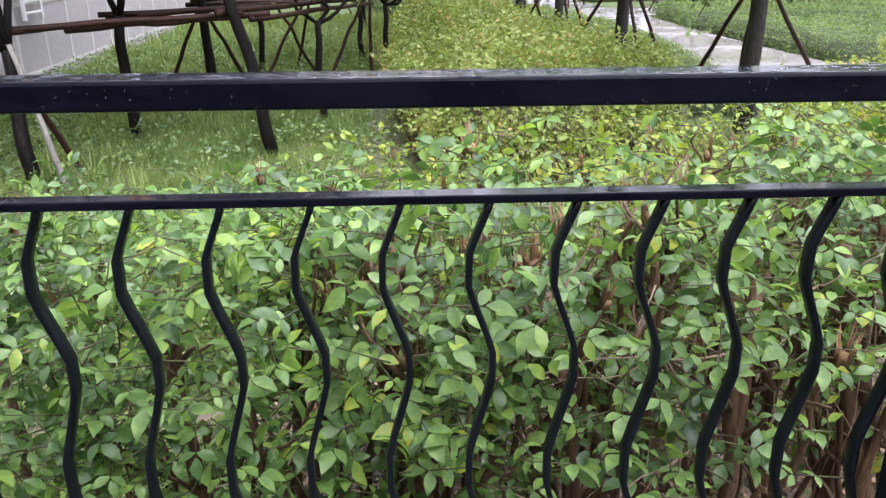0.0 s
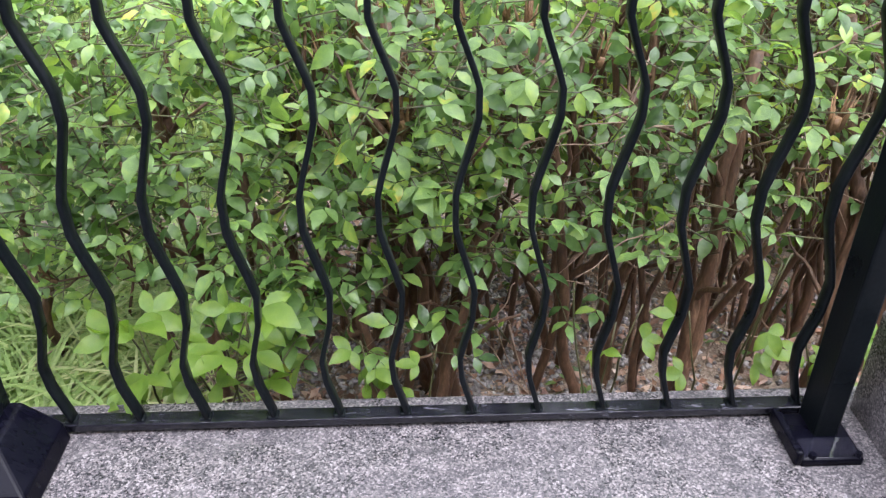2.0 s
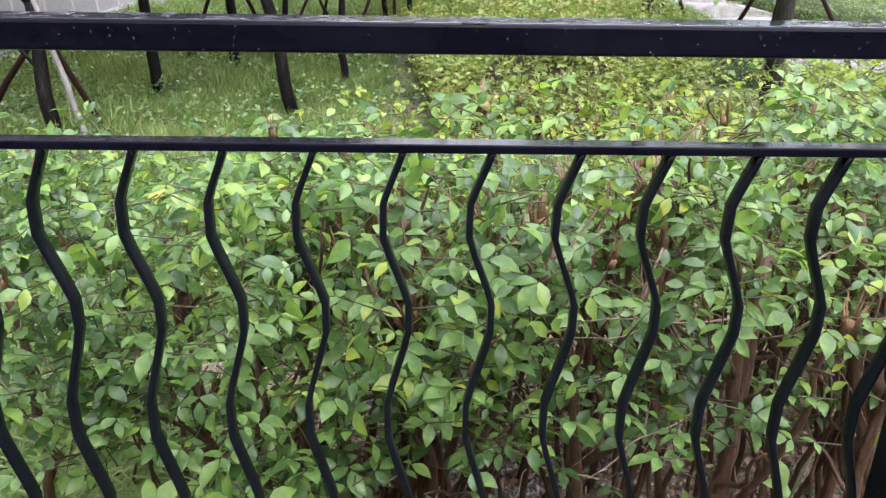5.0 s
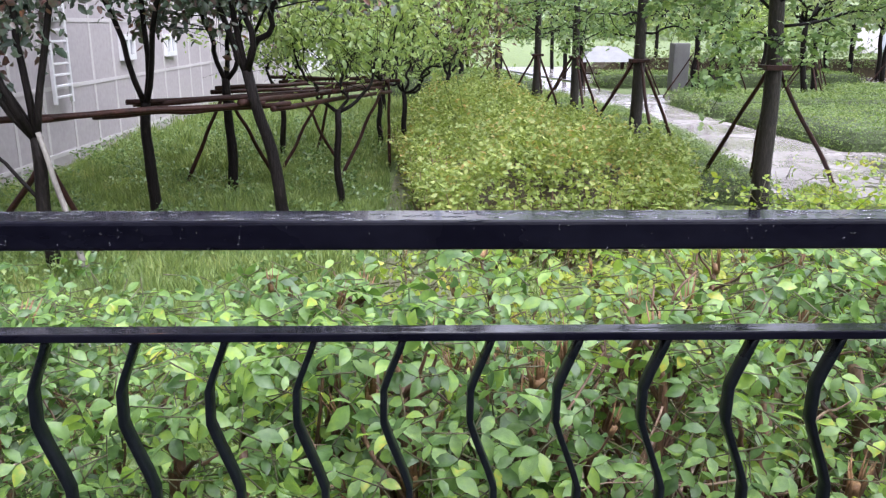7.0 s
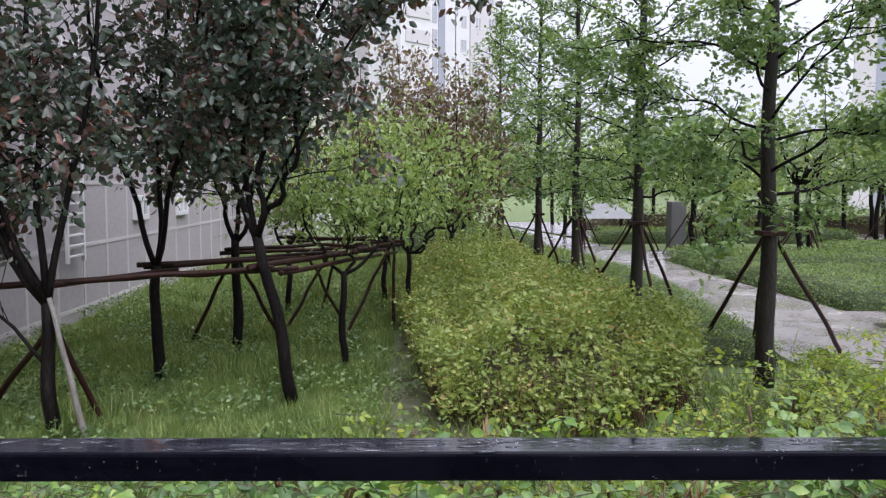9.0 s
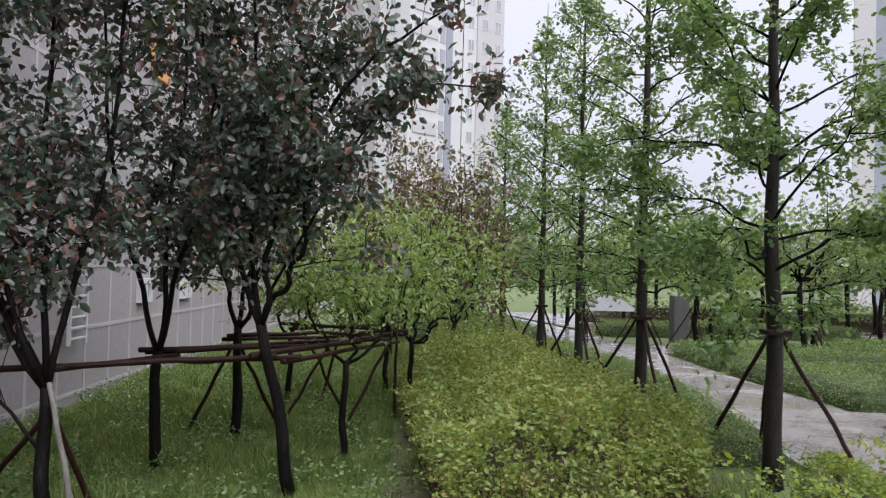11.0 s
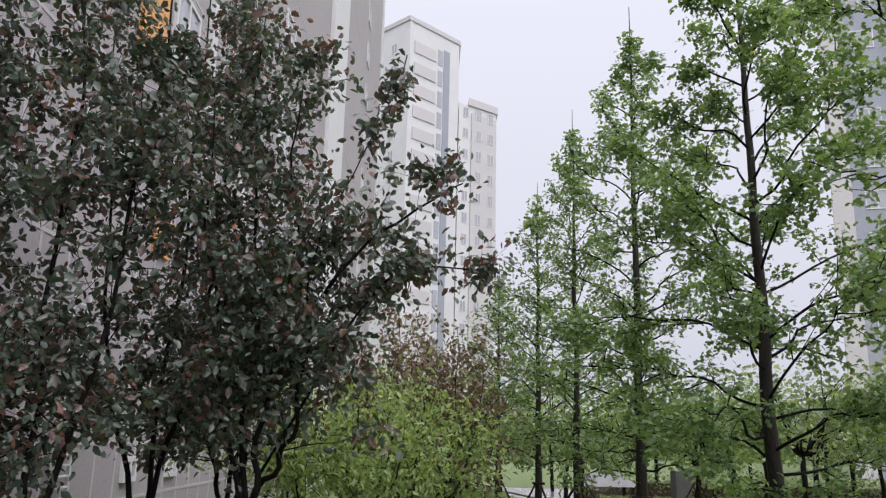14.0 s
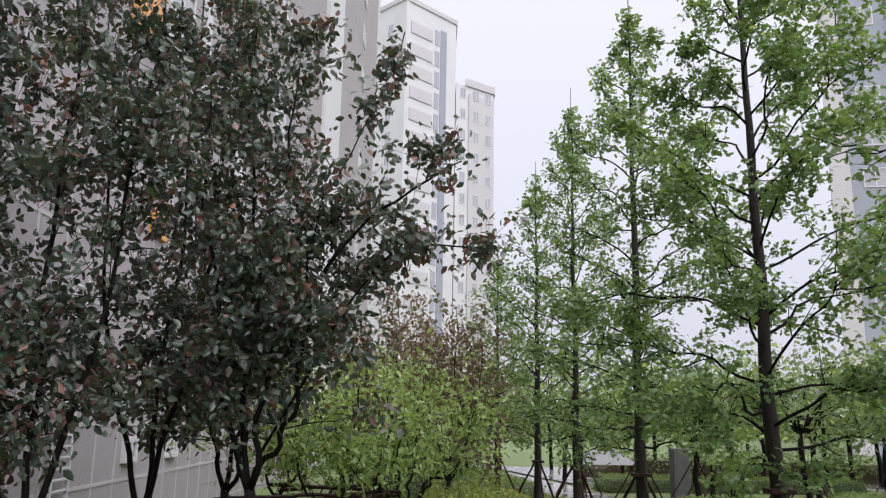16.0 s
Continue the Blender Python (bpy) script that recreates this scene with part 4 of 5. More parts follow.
def street_oak(x, y, height, radius, trunk_r, leaves, leaf, feet, first=1.55, lean=(0.0, 0.0), shape=LOBED * np.array([1, 0.8, 1]), tris=LOBED_F, mat=L_OAK, density=46, tie=1.38):
    s = thing("oak_tree", "young oak with an airy green crown, staked by three poles", "tree", "staked oaks along the path")
    lx, ly = lean
    trunk = wiggle((x, y, -0.05), (x + lx, y + ly, height), 16, 0.009)
    t = Tubes()
    rr = trunk_r * (1 - np.linspace(0, 1, len(trunk)) * 0.94)
    rr[0] *= 1.22
    t.add(trunk, rr, 10)
    t.make("trunk", M_BARK_OAK, s)
    P = []
    ang = rng.uniform(0, 6.28)
    for i in range(density):
        u = ((i + rng.uniform(0, 0.8)) / density) ** 1.2
        z = first + (height * 0.97 - first) * u
        a = along(trunk, z / height)
        ang += 2.4 + rng.normal() * 0.3
        full = math.sin(math.pi * min(1, 0.32 + u * 0.72)) ** 0.8
        ln = radius * full * rng.uniform(0.75, 1.15)
        rise = (0.0 if u < 0.12 else 0.3) + 0.55 * u + rng.normal() * 0.12
        d = np.array([math.cos(ang), math.sin(ang), rise])
        e = a + d * ln
        b = wiggle(a, e, 7, 0.035 * ln, 0.07 * ln)
        r0 = trunk_r * (0.15 - 0.09 * u) + 0.004
        limbs = Tubes()
        limbs.add(b, (r0, 0.003), 6)
        for j in range(int(4 + 6 * full * max(0.6, ln))):
            w = rng.uniform(0.25, 1.0)
            c = along(b, w)
            dd = unit(d + rng.normal(size=3) * 0.75)
            e2 = c + dd * ln * rng.uniform(0.18, 0.42) * (1.25 - 0.5 * w)
            b2 = wiggle(c, e2, 4, 0.02)
            limbs.add(b2, (r0 * 0.35 + 0.001, 0.0015), 4)
            P += [along(b2, q) for q in rng.uniform(0.25, 1.0, 5)]
            P.append(e2)
        P += [along(b, q) for q in rng.uniform(0.45, 1.0, 4)]
        limbs.make("limb", M_BARK, s)
    P = np.array(P)
    c = P[rng.integers(0, len(P), leaves)] + rng.normal(size=(leaves, 3)) * 0.085 * (leaf / 0.11)
    foliage("crown", c, leaf, mat, s, shape, tris, 0.75, None, 0.35)
    tripod(s, x, y, tie, feet, 0.02)
    part("tie", box_bm(x - trunk_r - 0.02, x + trunk_r + 0.03, y - trunk_r - 0.012, y + trunk_r + 0.012, tie - 0.03, tie + 0.01, 0.006), M_POLE, s, "dark binding round the trunk")
    return s


street_oak(2.8, 6.45, 6.95, 1.46, 0.075, 23500, 0.066, [(3.95, 7.27), (2.64, 7.73), (3.1, 7.5)], 1.46, (-0.09, 0.0), tie=1.26)
street_oak(3.32, 3.54, 7.3, 1.44, 0.077, 8500, 0.066, [(4.09, 3.92), (3.32, 2.48), (3.7, 4.31)], 2.02, (0.0, 0.0), tie=1.32)
street_oak(2.42, 9.18, 7.2, 1.1, 0.075, 8800, 0.068, [(3.2, 9.88), (1.85, 9.88), (2.54, 8.48)], 1.39, (0.03, 0.0), tie=1.2)
street_oak(2.15, 11.63, 6.83, 0.92, 0.067, 5600, 0.073, [(2.75, 12.17), (1.54, 12.25), (2.25, 10.92)], 1.42, tie=1.15)
street_oak(1.91, 13.93, 6.37, 0.92, 0.072, 3400, 0.092, [(2.45, 14.49), (1.34, 14.49), (1.97, 13.29)], 1.35, tie=1.1)
street_oak(1.52, 17.29, 5.58, 0.89, 0.074, 3000, 0.096, [(2.12, 17.81), (0.92, 17.81), (1.52, 16.62)], 1.26, tie=1.03)


def plum(x, y, stems, crown, leaves, leaf, mat=L_DARK, trunk_r=0.046, fork=1.15, extra=(), label="", sprawl=0.34, bark=M_BARK, shape=FOLDED, tris=FOLDED_F, subs=22, lean=(0, 0)):
    """A many-stemmed tree: stems are the tops of its main limbs."""
    s = thing("plum_tree" if mat is L_DARK else "small_tree", label or "dark-leaved plum tree with several slender black stems", "tree", "trees on the lawn")
    P = []
    f0 = np.array([x + lean[0], y + lean[1], fork])
    base = wiggle((x, y, -0.05), f0, 6, 0.012)
    tb = Tubes()
    tb.add(base, (trunk_r * 1.1, trunk_r * 0.85), 9)
    tb.make("trunk", bark, s)
    lines = []
    for e in stems:
        a0, e = f0 + np.array([0, 0, -0.03]), np.asarray(e, float)
        q = np.linspace(0, 1, 11)[:, None]
        c1 = a0 + (e - a0) * np.array([0.85, 0.85, 0.28])
        b = (1 - q) ** 2 * a0 + 2 * q * (1 - q) * c1 + q * q * e
        b[1:-1] += rng.normal(size=(9, 3)) * 0.042
        lines.append((rounded(b), trunk_r * 0.54, subs, sprawl))
    for e, many, reach in extra:
        b = np.array([along(np.array(e), q) for q in np.linspace(0, 1, 9)]) + rng.normal(size=(9, 3)) * 0.012
        lines.append((b, trunk_r * min(0.4, reach * 1.1), many, reach))
    for b, r, many, reach in lines:
        wood = Tubes()
        wood.add(b, (r, 0.005), 7)
        r *= 0.65
        ln = np.linalg.norm(b[-1] - b[0])
        for j in range(many):
            w = rng.uniform(0.22, 1.0)
            a = along(b, w)
            dd = unit(rng.normal(size=3) * np.array([1, 1, 0.5]) + np.array([0, 0, 0.55]))
            e2 = a + dd * rng.uniform(0.3, 1.0) * reach * 2.2 * (1.15 - 0.5 * w)
            if e2[2] < crown:
                e2[2] = crown + rng.uniform(-0.1, 0.8)
            b2 = wiggle(a, e2, 5, 0.025)
            wood.add(b2, (r * 0.4 * (1.2 - w), 0.002), 5)
            P += [along(b2, q) for q in rng.uniform(0.2, 1.0, 6)]
            for k in range(3):
                a3 = along(b2, rng.uniform(0.4, 1.0))
                e3 = a3 + rng.normal(size=3) * reach * 0.45
                wood.add([a3, e3], (0.0025, 0.0012), 3)
                P += [along([a3, e3], q) for q in (0.4, 0.7, 1.0)]
        P += [along(b, q) for q in rng.uniform(0.4, 1.0, 4 if many > 3 else 22)]
        wood.make("limb", bark, s)
    P = np.array(P)
    c = P[rng.integers(0, len(P), leaves)] + rng.normal(size=(leaves, 3)) * (0.06 if mat is L_DARK else 0.085)
    c = c[c[:, 2] > crown - 0.45 * rng.random(leaves) ** 2]
    foliage("crown", c, leaf, mat, s, shape * np.array([1, 1.15 if mat is L_DARK else 1.0, 1]), tris, 0.3, None, 0.8)
    return s


tA = plum(-2.34, 4.98, [(-3.15, 4.77, 5.4), (-2.49, 5.15, 6.1), (-1.83, 5.06, 5.5), (-3.53, 5.24, 4.6), (-3.0, 4.6, 4.9), (-3.5, 4.9, 5.6)], 1.42, 17500, 0.071, fork=0.9, sprawl=0.5, subs=26, trunk_r=0.045, extra=[([(-2.34, 4.98, 0.47), (-2.63, 4.96, 0.8), (-2.87, 4.96, 1.13), (-2.82, 4.96, 2.45)], 8, 0.28)])
pole('stake', (-2.09, 4.92, -0.03), (-2.32, 4.96, 0.93), 0.02, M_POLE_GREY, tA, 'weathered grey stake')
pole('stake', (-2.19, 5.43, -0.03), (-2.36, 5.01, 0.85), 0.02, M_POLE, tA)
pole('stake', (-3.12, 5.62, -0.03), (-2.4, 5.06, 0.68), 0.022, M_POLE, tA)
plum(-2.2, 6.57, [(-2.81, 6.44, 5.7), (-2.07, 6.72, 6.5), (-1.61, 6.44, 5.7)], 1.61, 9800, 0.07, fork=0.96, sprawl=0.46)
plum(-0.95, 5.81, [(-1.67, 5.53, 4.46), (-1.34, 5.72, 5.02), (-0.97, 5.53, 4.56), (-0.74, 5.44, 3.35)], 1.67, 10800, 0.069, fork=1.26, lean=(-0.25, -0.05), sprawl=0.37, trunk_r=0.045, extra=[([(-1.15, 5.76, 1.49), (-0.83, 5.53, 1.95), (-0.55, 5.35, 2.46), (-0.32, 5.3, 2.79), (0.1, 5.25, 2.93), (0.43, 5.25, 2.88)], 12, 0.24), ([(-0.74, 5.39, 2.7), (-0.41, 5.35, 3.11), (-0.04, 5.35, 3.39), (0.22, 5.35, 3.53)], 6, 0.32), ([(-0.74, 5.44, 3.25), (-0.41, 5.39, 3.9), (-0.19, 5.35, 4.51)], 2, 0.1)])
eT = plum(-1.85, 7.8, [(-2.21, 7.67, 3.78), (-1.67, 8.02, 4.13), (-1.49, 7.67, 3.51)], 1.44, 3500, 0.081, fork=1.08, sprawl=0.45)
tripod(eT, -1.85, 7.8, 0.9, [(-2.39, 7.98), (-1.51, 8.34), (-2.03, 8.47)], 0.02)
plum(-0.71, 6.98, [(-1.15, 7.16, 1.64), (-0.6, 7.34, 2.05), (-0.19, 7.34, 1.78)], 1.32, 1700, 0.07, L_LIME, 0.032, 0.87, label='small tree with fresh yellow-green leaves', sprawl=0.36)
plum(-0.2, 9.02, [(-0.81, 8.84, 1.75), (-0.07, 9.2, 2.41), (0.55, 8.93, 1.89), (-0.38, 9.28, 2.1), (0.24, 8.76, 1.58)], 1.2, 2500, 0.072, L_LIME, 0.031, 0.88, label='small tree with fresh yellow-green leaves', sprawl=0.6, subs=15)
plum(-1.71, 9.91, [(-2.06, 9.74, 2.25), (-1.45, 10.08, 2.42), (-1.19, 9.82, 2.16)], 1.25, 2700, 0.074, L_LIME, 0.035, 0.86, label='small tree with fresh yellow-green leaves', sprawl=0.59, subs=15)
plum(-0.58, 10.81, [(-0.92, 10.68, 2.38), (-0.41, 10.94, 2.55), (0.01, 10.77, 2.29)], 1.23, 2700, 0.076, L_LIME, 0.034, 0.85, label='small tree with fresh yellow-green leaves', sprawl=0.47)
plum(0.4, 13.12, [(-0.01, 13.12, 3.24), (0.48, 13.28, 3.57), (0.89, 13.12, 3.08)], 1.05, 3500, 0.097, L_RED, 0.041, 0.81, label='small tree with reddish young leaves', sprawl=0.49)
plum(-0.73, 14.5, [(-1.2, 14.5, 3.64), (-0.57, 14.66, 4.11), (-0.1, 14.5, 3.56)], 1.03, 3500, 0.103, L_RED, 0.04, 0.79, label='small tree with reddish young leaves', sprawl=0.55)

# ---------------------------------------------------------------- pole rack between the lawn trees
rack = thing("pole_rack", "rack of thin brown wooden poles lashed between the lawn trees", "tree support")
for p0, p1, r in [((-3.45, 4.82, 0.95), (-1.11, 5.9, 1.02), 0.022), ((-2.44, 5.1, 0.98), (-2.06, 6.67, 0.92), 0.018), ((-2.58, 6.46, 0.86), (-0.93, 5.9, 1.02), 0.022), ((-2.34, 6.67, 0.94), (-0.6, 7.15, 1.02), 0.02), ((-2.34, 6.53, 0.97), (-0.41, 8.19, 0.96), 0.02), ((-1.25, 5.71, 1.04), (-0.37, 9.02, 0.93), 0.022), ((-1.06, 5.9, 0.98), (-0.33, 8.77, 0.88), 0.02), ((-1.94, 7.76, 0.99), (-0.33, 9.02, 0.98), 0.02), ((-2.03, 7.93, 0.94), (-0.33, 9.26, 0.93), 0.02), ((-1.8, 9.83, 0.97), (-0.24, 8.94, 0.99), 0.02), ((-1.71, 9.83, 0.91), (-0.5, 10.85, 0.93), 0.02), ((-0.73, 6.89, 1.03), (-0.37, 9.18, 0.96), 0.02), ((-0.37, 8.69, 0.99), (-0.54, 10.92, 0.93), 0.02)]:
    pole('pole', p0, p1, r, M_POLE, rack)
for p0, p1 in [((-0.94, 9.27, -0.03), (-1.38, 8.94, 0.93)), ((-1.56, 8.69, -0.03), (-1.03, 8.86, 0.93)), ((-0.37, 8.94, -0.03), (-0.37, 8.9, 1.01)), ((-0.86, 8.19, -0.03), (-0.41, 8.44, 0.93)), ((-1.36, 10.3, -0.03), (-1.1, 10.07, 0.93))]:
    pole('strut', p0, p1, 0.018, M_POLE, rack)


# ---------------------------------------------------------------- grass
def grass(name, poly, count, lo, hi, mat, label, holes=None):
    x, y = random_in(poly, count)
    if holes is not None:
        ok = ~inside(holes, x, y)
        x, y = x[ok], y[ok]
    k = len(x)
    p = np.stack([x, y, np.full(k, -0.01)], -1)
    d = rng.normal(size=(k, 3)) * 0.42
    d[:, 2] = 1.0
    n = rng.normal(size=(k, 3))
    clump = (0.5 + 0.8 * np.clip(0.5 + hump(x, y, 1.1, 5.0), 0, 1)) * (0.55 + 0.9 * np.clip(0.5 + 1.2 * hump(x, y, 4.5, 9.0), 0, 1))
    v, f = scatter(BLADE * np.array([1, 1.5, 1.5]), BLADE_F, p, d, n, rng.uniform(lo, hi, k) * clump)
    tagged(link(name, fast_mesh(name, v, f), mat), label, "grass", kind="stuff")


grass('grass', [(-4.2, 2.15), (-0.3, 2.2), (-0.23, 5.16), (-0.28, 6.8), (-0.41, 10.14), (-4.1, 10.16)], 140000, 0.053, 0.15, L_GRASS, 'wet uncut green lawn grass')
grass('grass', [(-4.1, 10.16), (-0.41, 10.14), (0.04, 17.5), (-4.1, 17.5)], 30000, 0.09, 0.2, L_GRASS, 'wet uncut green lawn grass')
grass('grass', [(-0.3, 3.0), (0.4, 3.0), (0.13, 6.8), (-0.33, 7.68)], 3500, 0.04, 0.12, L_GRASS, 'sparse short grass on bare ground')
grass('grass', [(0.36, 3.12), (2.47, 3.44), (2.59, 6.63), (1.98, 5.91), (0.24, 5.25)], 9000, 0.08, 0.18, L_GRASS, 'wet uncut green lawn grass')
grass('grass', [(1.92, 15.12), (3.46, 15.11), (3.18, 18.71), (1.46, 18.72)], 9000, 0.1, 0.2, L_GRASS, 'wet uncut green lawn grass')


k = 38000
wx, wy = random_in([(-4.2, 1.4), (-0.4, 2.0), (0.2, 5.2), (-0.2, 8), (-0.5, 14), (-4.2, 14)], k)
ok = hump(wx, wy, 1.7, 12.0) > -0.05
ob = foliage("lawn_weeds", np.stack([wx[ok], wy[ok], rng.uniform(0.03, 0.17, ok.sum())], -1), 0.042, L_WEED, None, DIAMOND * np.array([1, 1.2, 1]), DIAMOND_F, 0.9)
tagged(ob, "small leafy weeds growing through the lawn", "weeds", kind="stuff")


def tuft(x, y, blades=70, size=0.34):
    a = rng.uniform(0, 6.283, blades)
    out = np.stack([np.cos(a), np.sin(a), rng.uniform(0.25, 1.3, blades)], -1)
    p = np.stack([x + np.cos(a) * 0.02, y + np.sin(a) * 0.02, np.full(blades, 0.03)], -1)
    v, f = scatter(ARCH * np.array([1, 0.8, 1.9]), ARCH_F, p, out, np.stack([-np.cos(a), -np.sin(a), np.full(blades, 1.0)], -1), size * rng.uniform(0.6, 1.1, blades))
    tagged(link("grass_tuft", fast_mesh("grass_tuft", v, f), L_TUFT), "pale green tuft of arching grass beside the coping", "grass", "grass tufts by the coping")


for i in range(110):
    tuft(rng.uniform(-2.1, -0.42), rng.uniform(1.0, 1.95), 60, rng.uniform(0.22, 0.34))

k = 7000
lit = np.stack([rng.uniform(-0.6, 2.6, k), rng.uniform(0.98, 2.4, k), np.full(k, 0.055)], -1)
ob = foliage("leaf_litter", lit, 0.034, L_LITTER, None, DIAMOND, DIAMOND_F, 2.5, None, 0.0)
tagged(ob, "brown fallen leaves on the soil under the hedge", "leaf litter", kind="stuff")
k = 9500
OCTA = np.array([(0.5, 0, 0), (-0.5, 0, 0), (0, 0.5, 0), (0, -0.5, 0), (0, 0, 0.4), (0, 0, -0.4)])
OCTA_F = np.array([(0, 2, 4), (2, 1, 4), (1, 3, 4), (3, 0, 4), (2, 0, 5), (1, 2, 5), (3, 1, 5), (0, 3, 5)])
v, f = scatter(OCTA, OCTA_F, np.stack([np.where(rng.random(k) < 0.55, rng.normal(0.15, 0.3, k), rng.uniform(-1.4, 2.4, k)), 1.0 + 1.2 * rng.random(k) ** 1.3, np.full(k, 0.05)], -1), rng.normal(size=(k, 3)), rng.normal(size=(k, 3)) + np.array([0, 0, 2.0]), rng.uniform(0.008, 0.026, k))
me = fast_mesh("gravel", v, f)
me.polygons.foreach_set("use_smooth", [True] * len(me.polygons))
tagged(link("gravel", me, M_GRAVEL), "wet grey and brown gravel on the hedge bed", "gravel", kind="stuff")


# ---------------------------------------------------------------- buildings
def window(parent, m, w, h, name="window"):
    """A framed two-light window; local x along the wall, y out of it."""
    bm = bmesh.new()
    for a in ((-w / 2, w / 2, -0.03, 0.05, -h / 2, -h / 2 + 0.07), (-w / 2, w / 2, -0.03, 0.05, h / 2 - 0.07, h / 2), (-w / 2, -w / 2 + 0.07, -0.03, 0.05, -h / 2 + 0.07, h / 2 - 0.07),
              (w / 2 - 0.07, w / 2, -0.03, 0.05, -h / 2 + 0.07, h / 2 - 0.07), (-0.035, 0.035, -0.03, 0.05, -h / 2 + 0.07, h / 2 - 0.07)):
        box(bm, *a)
    bm.transform(m)
    o = part(name, bm, M_WHITE, parent)
    bm = box_bm(-w / 2 + 0.07, w / 2 - 0.07, -0.02, 0.02, -h / 2 + 0.07, h / 2 - 0.07)
    bm.transform(m)
    part("pane", bm, M_GLASS_PALED, o)
    return o


def facing(x, y, z, angle):
    """Local y points out of the wall: angle 0 faces -y, 90 faces +x."""
    return Matrix.Translation((x, y, z)) @ Matrix.Rotation(radians(180 + angle), 4, "Z")


def side_block():
    s = thing("apartment_block", "tall pale grey apartment block with a panelled base beside the lawn", "building")
    part("wall", box_bm(-16, -4.1, 2.0, 28.3, -0.2, 38, 0.0), M_RENDER, s)
    part("wall", box_bm(-16, -3.95, 28.3, 32.9, -0.2, 38.5, 0.0), M_WHITE, s)
    part("wall", box_bm(-16, -4.1, 32.9, 54.8, -0.2, 40, 0.0), M_RENDER, s)
    bm = bmesh.new()
    for i in range(35):
        y = 3.3 + i * 0.7
        box(bm, -4.11, -4.093, y, y + 0.055, 0.0, 6.1)
    part("joint", bm, M_JOINT, s, "pale upright joints", "stuff")
    bm = bmesh.new()
    for i in range(9):
        box(bm, -4.11, -4.092, 2.0, 28.2, 0.12 + i * 0.74, 0.165 + i * 0.74)
    for i in range(12):
        box(bm, -4.11, -4.094, 2.0, 28.2, 6.3 + i * 2.6, 6.35 + i * 2.6)
        box(bm, -4.11, -4.094, 32.9, 54.8, 4.0 + i * 2.6, 4.05 + i * 2.6)
    part("joint", bm, M_JOINT, s, "pale level joints", "stuff")
    for y, z, w, h in ((11.5, 1.27, 0.5, 0.34), (13.4, 1.26, 0.5, 0.34), (19.0, 4.2, 0.5, 0.36)):
        window(s, facing(-4.09, y, z, 90), w, h)
    for i in range(9):
        window(s, facing(-4.09, 12.0, 8.0 + i * 2.6, 90), 1.2, 1.4)
        window(s, facing(-4.09, 20.5, 7.2 + i * 2.6, 90), 1.3, 1.4)
        window(s, facing(-4.09, 44.0, 5.6 + i * 2.6, 90), 1.2, 1.3)
    for y0, y1, z0, z1 in ((11.5, 12.2, 4.35, 4.95), (10.1, 11.1, 6.9, 9.4)):
        part("panel", box_bm(-4.1, -4.04, y0, y1, z0, z1, 0.01), M_ORANGE, s, "orange wall panel")
    part("pilaster", box_bm(-4.1, -4.0, 13.2, 13.5, 6.4, 38, 0.0), M_WHITE, s)
    part("pilaster", box_bm(-4.1, -4.0, 16.2, 16.5, 6.4, 38, 0.0), M_WHITE, s)
    part("pilaster", box_bm(-4.1, -4.0, 54.0, 54.9, -0.2, 40, 0.0), M_WHITE, s)
    return s


side_block()


def wall_ladder():
    s = thing("wall_ladder", "white metal ladder fixed to the panelled wall", "ladder")
    for y in (8.98, 9.4):
        part("rail", box_bm(-4.02, -3.98, y - 0.02, y + 0.02, 0.72, 3.3, 0.004), M_WHITE, s)
    for i in range(21):
        part("rung", box_bm(-4.015, -3.985, 9.0, 9.38, 0.78 + i * 0.12, 0.805 + i * 0.12, 0.004), M_WHITE, s)
    for z in (1.6, 3.0):
        part("bracket", box_bm(-4.1, -4.0, 9.0, 9.38, z, z + 0.035, 0.004), M_WHITE, s)


wall_ladder()


def prism(name, pts, z0, z1, mat, parent, label=""):
    bm = bmesh.new()
    a = [bm.verts.new((x, y, z0)) for x, y in pts]
    b = [bm.verts.new((x, y, z1)) for x, y in pts]
    for i in range(len(pts)):
        j = (i + 1) % len(pts)
        bm.faces.new((a[i], a[j], b[j], b[i]))
    bm.faces.new(b)
    bm.faces.new(list(reversed(a)))
    bmesh.ops.recalc_face_normals(bm, faces=bm.faces)
    return part(name, bm, mat, parent, label)


def on_face(p0, p1, u, z):
    """A frame on the wall from p0 to p1 (outside to the right of the way p1 - p0), at fraction u."""
    d = Vector((p1[0] - p0[0], p1[1] - p0[1], 0)).normalized()
    out = Vector((d.y, -d.x, 0))
    m = Matrix((( -d.x, out.x, 0, 0), (-d.y, out.y, 0, 0), (0, 0, 1, 0), (0, 0, 0, 1)))
    return Matrix.Translation((p0[0] + (p1[0] - p0[0]) * u, p0[1] + (p1[1] - p0[1]) * u, z)) @ m


def slab_on(name, parent, p0, p1, u0, u1, z0, z1, depth, mat):
    ln = math.hypot(p1[0] - p0[0], p1[1] - p0[1])
    bm = box_bm(-(u1 - u0) * ln / 2, (u1 - u0) * ln / 2, -0.1, depth, 0, z1 - z0)
    bm.transform(on_face(p0, p1, (u0 + u1) / 2, z0))
    return part(name, bm, mat, parent)


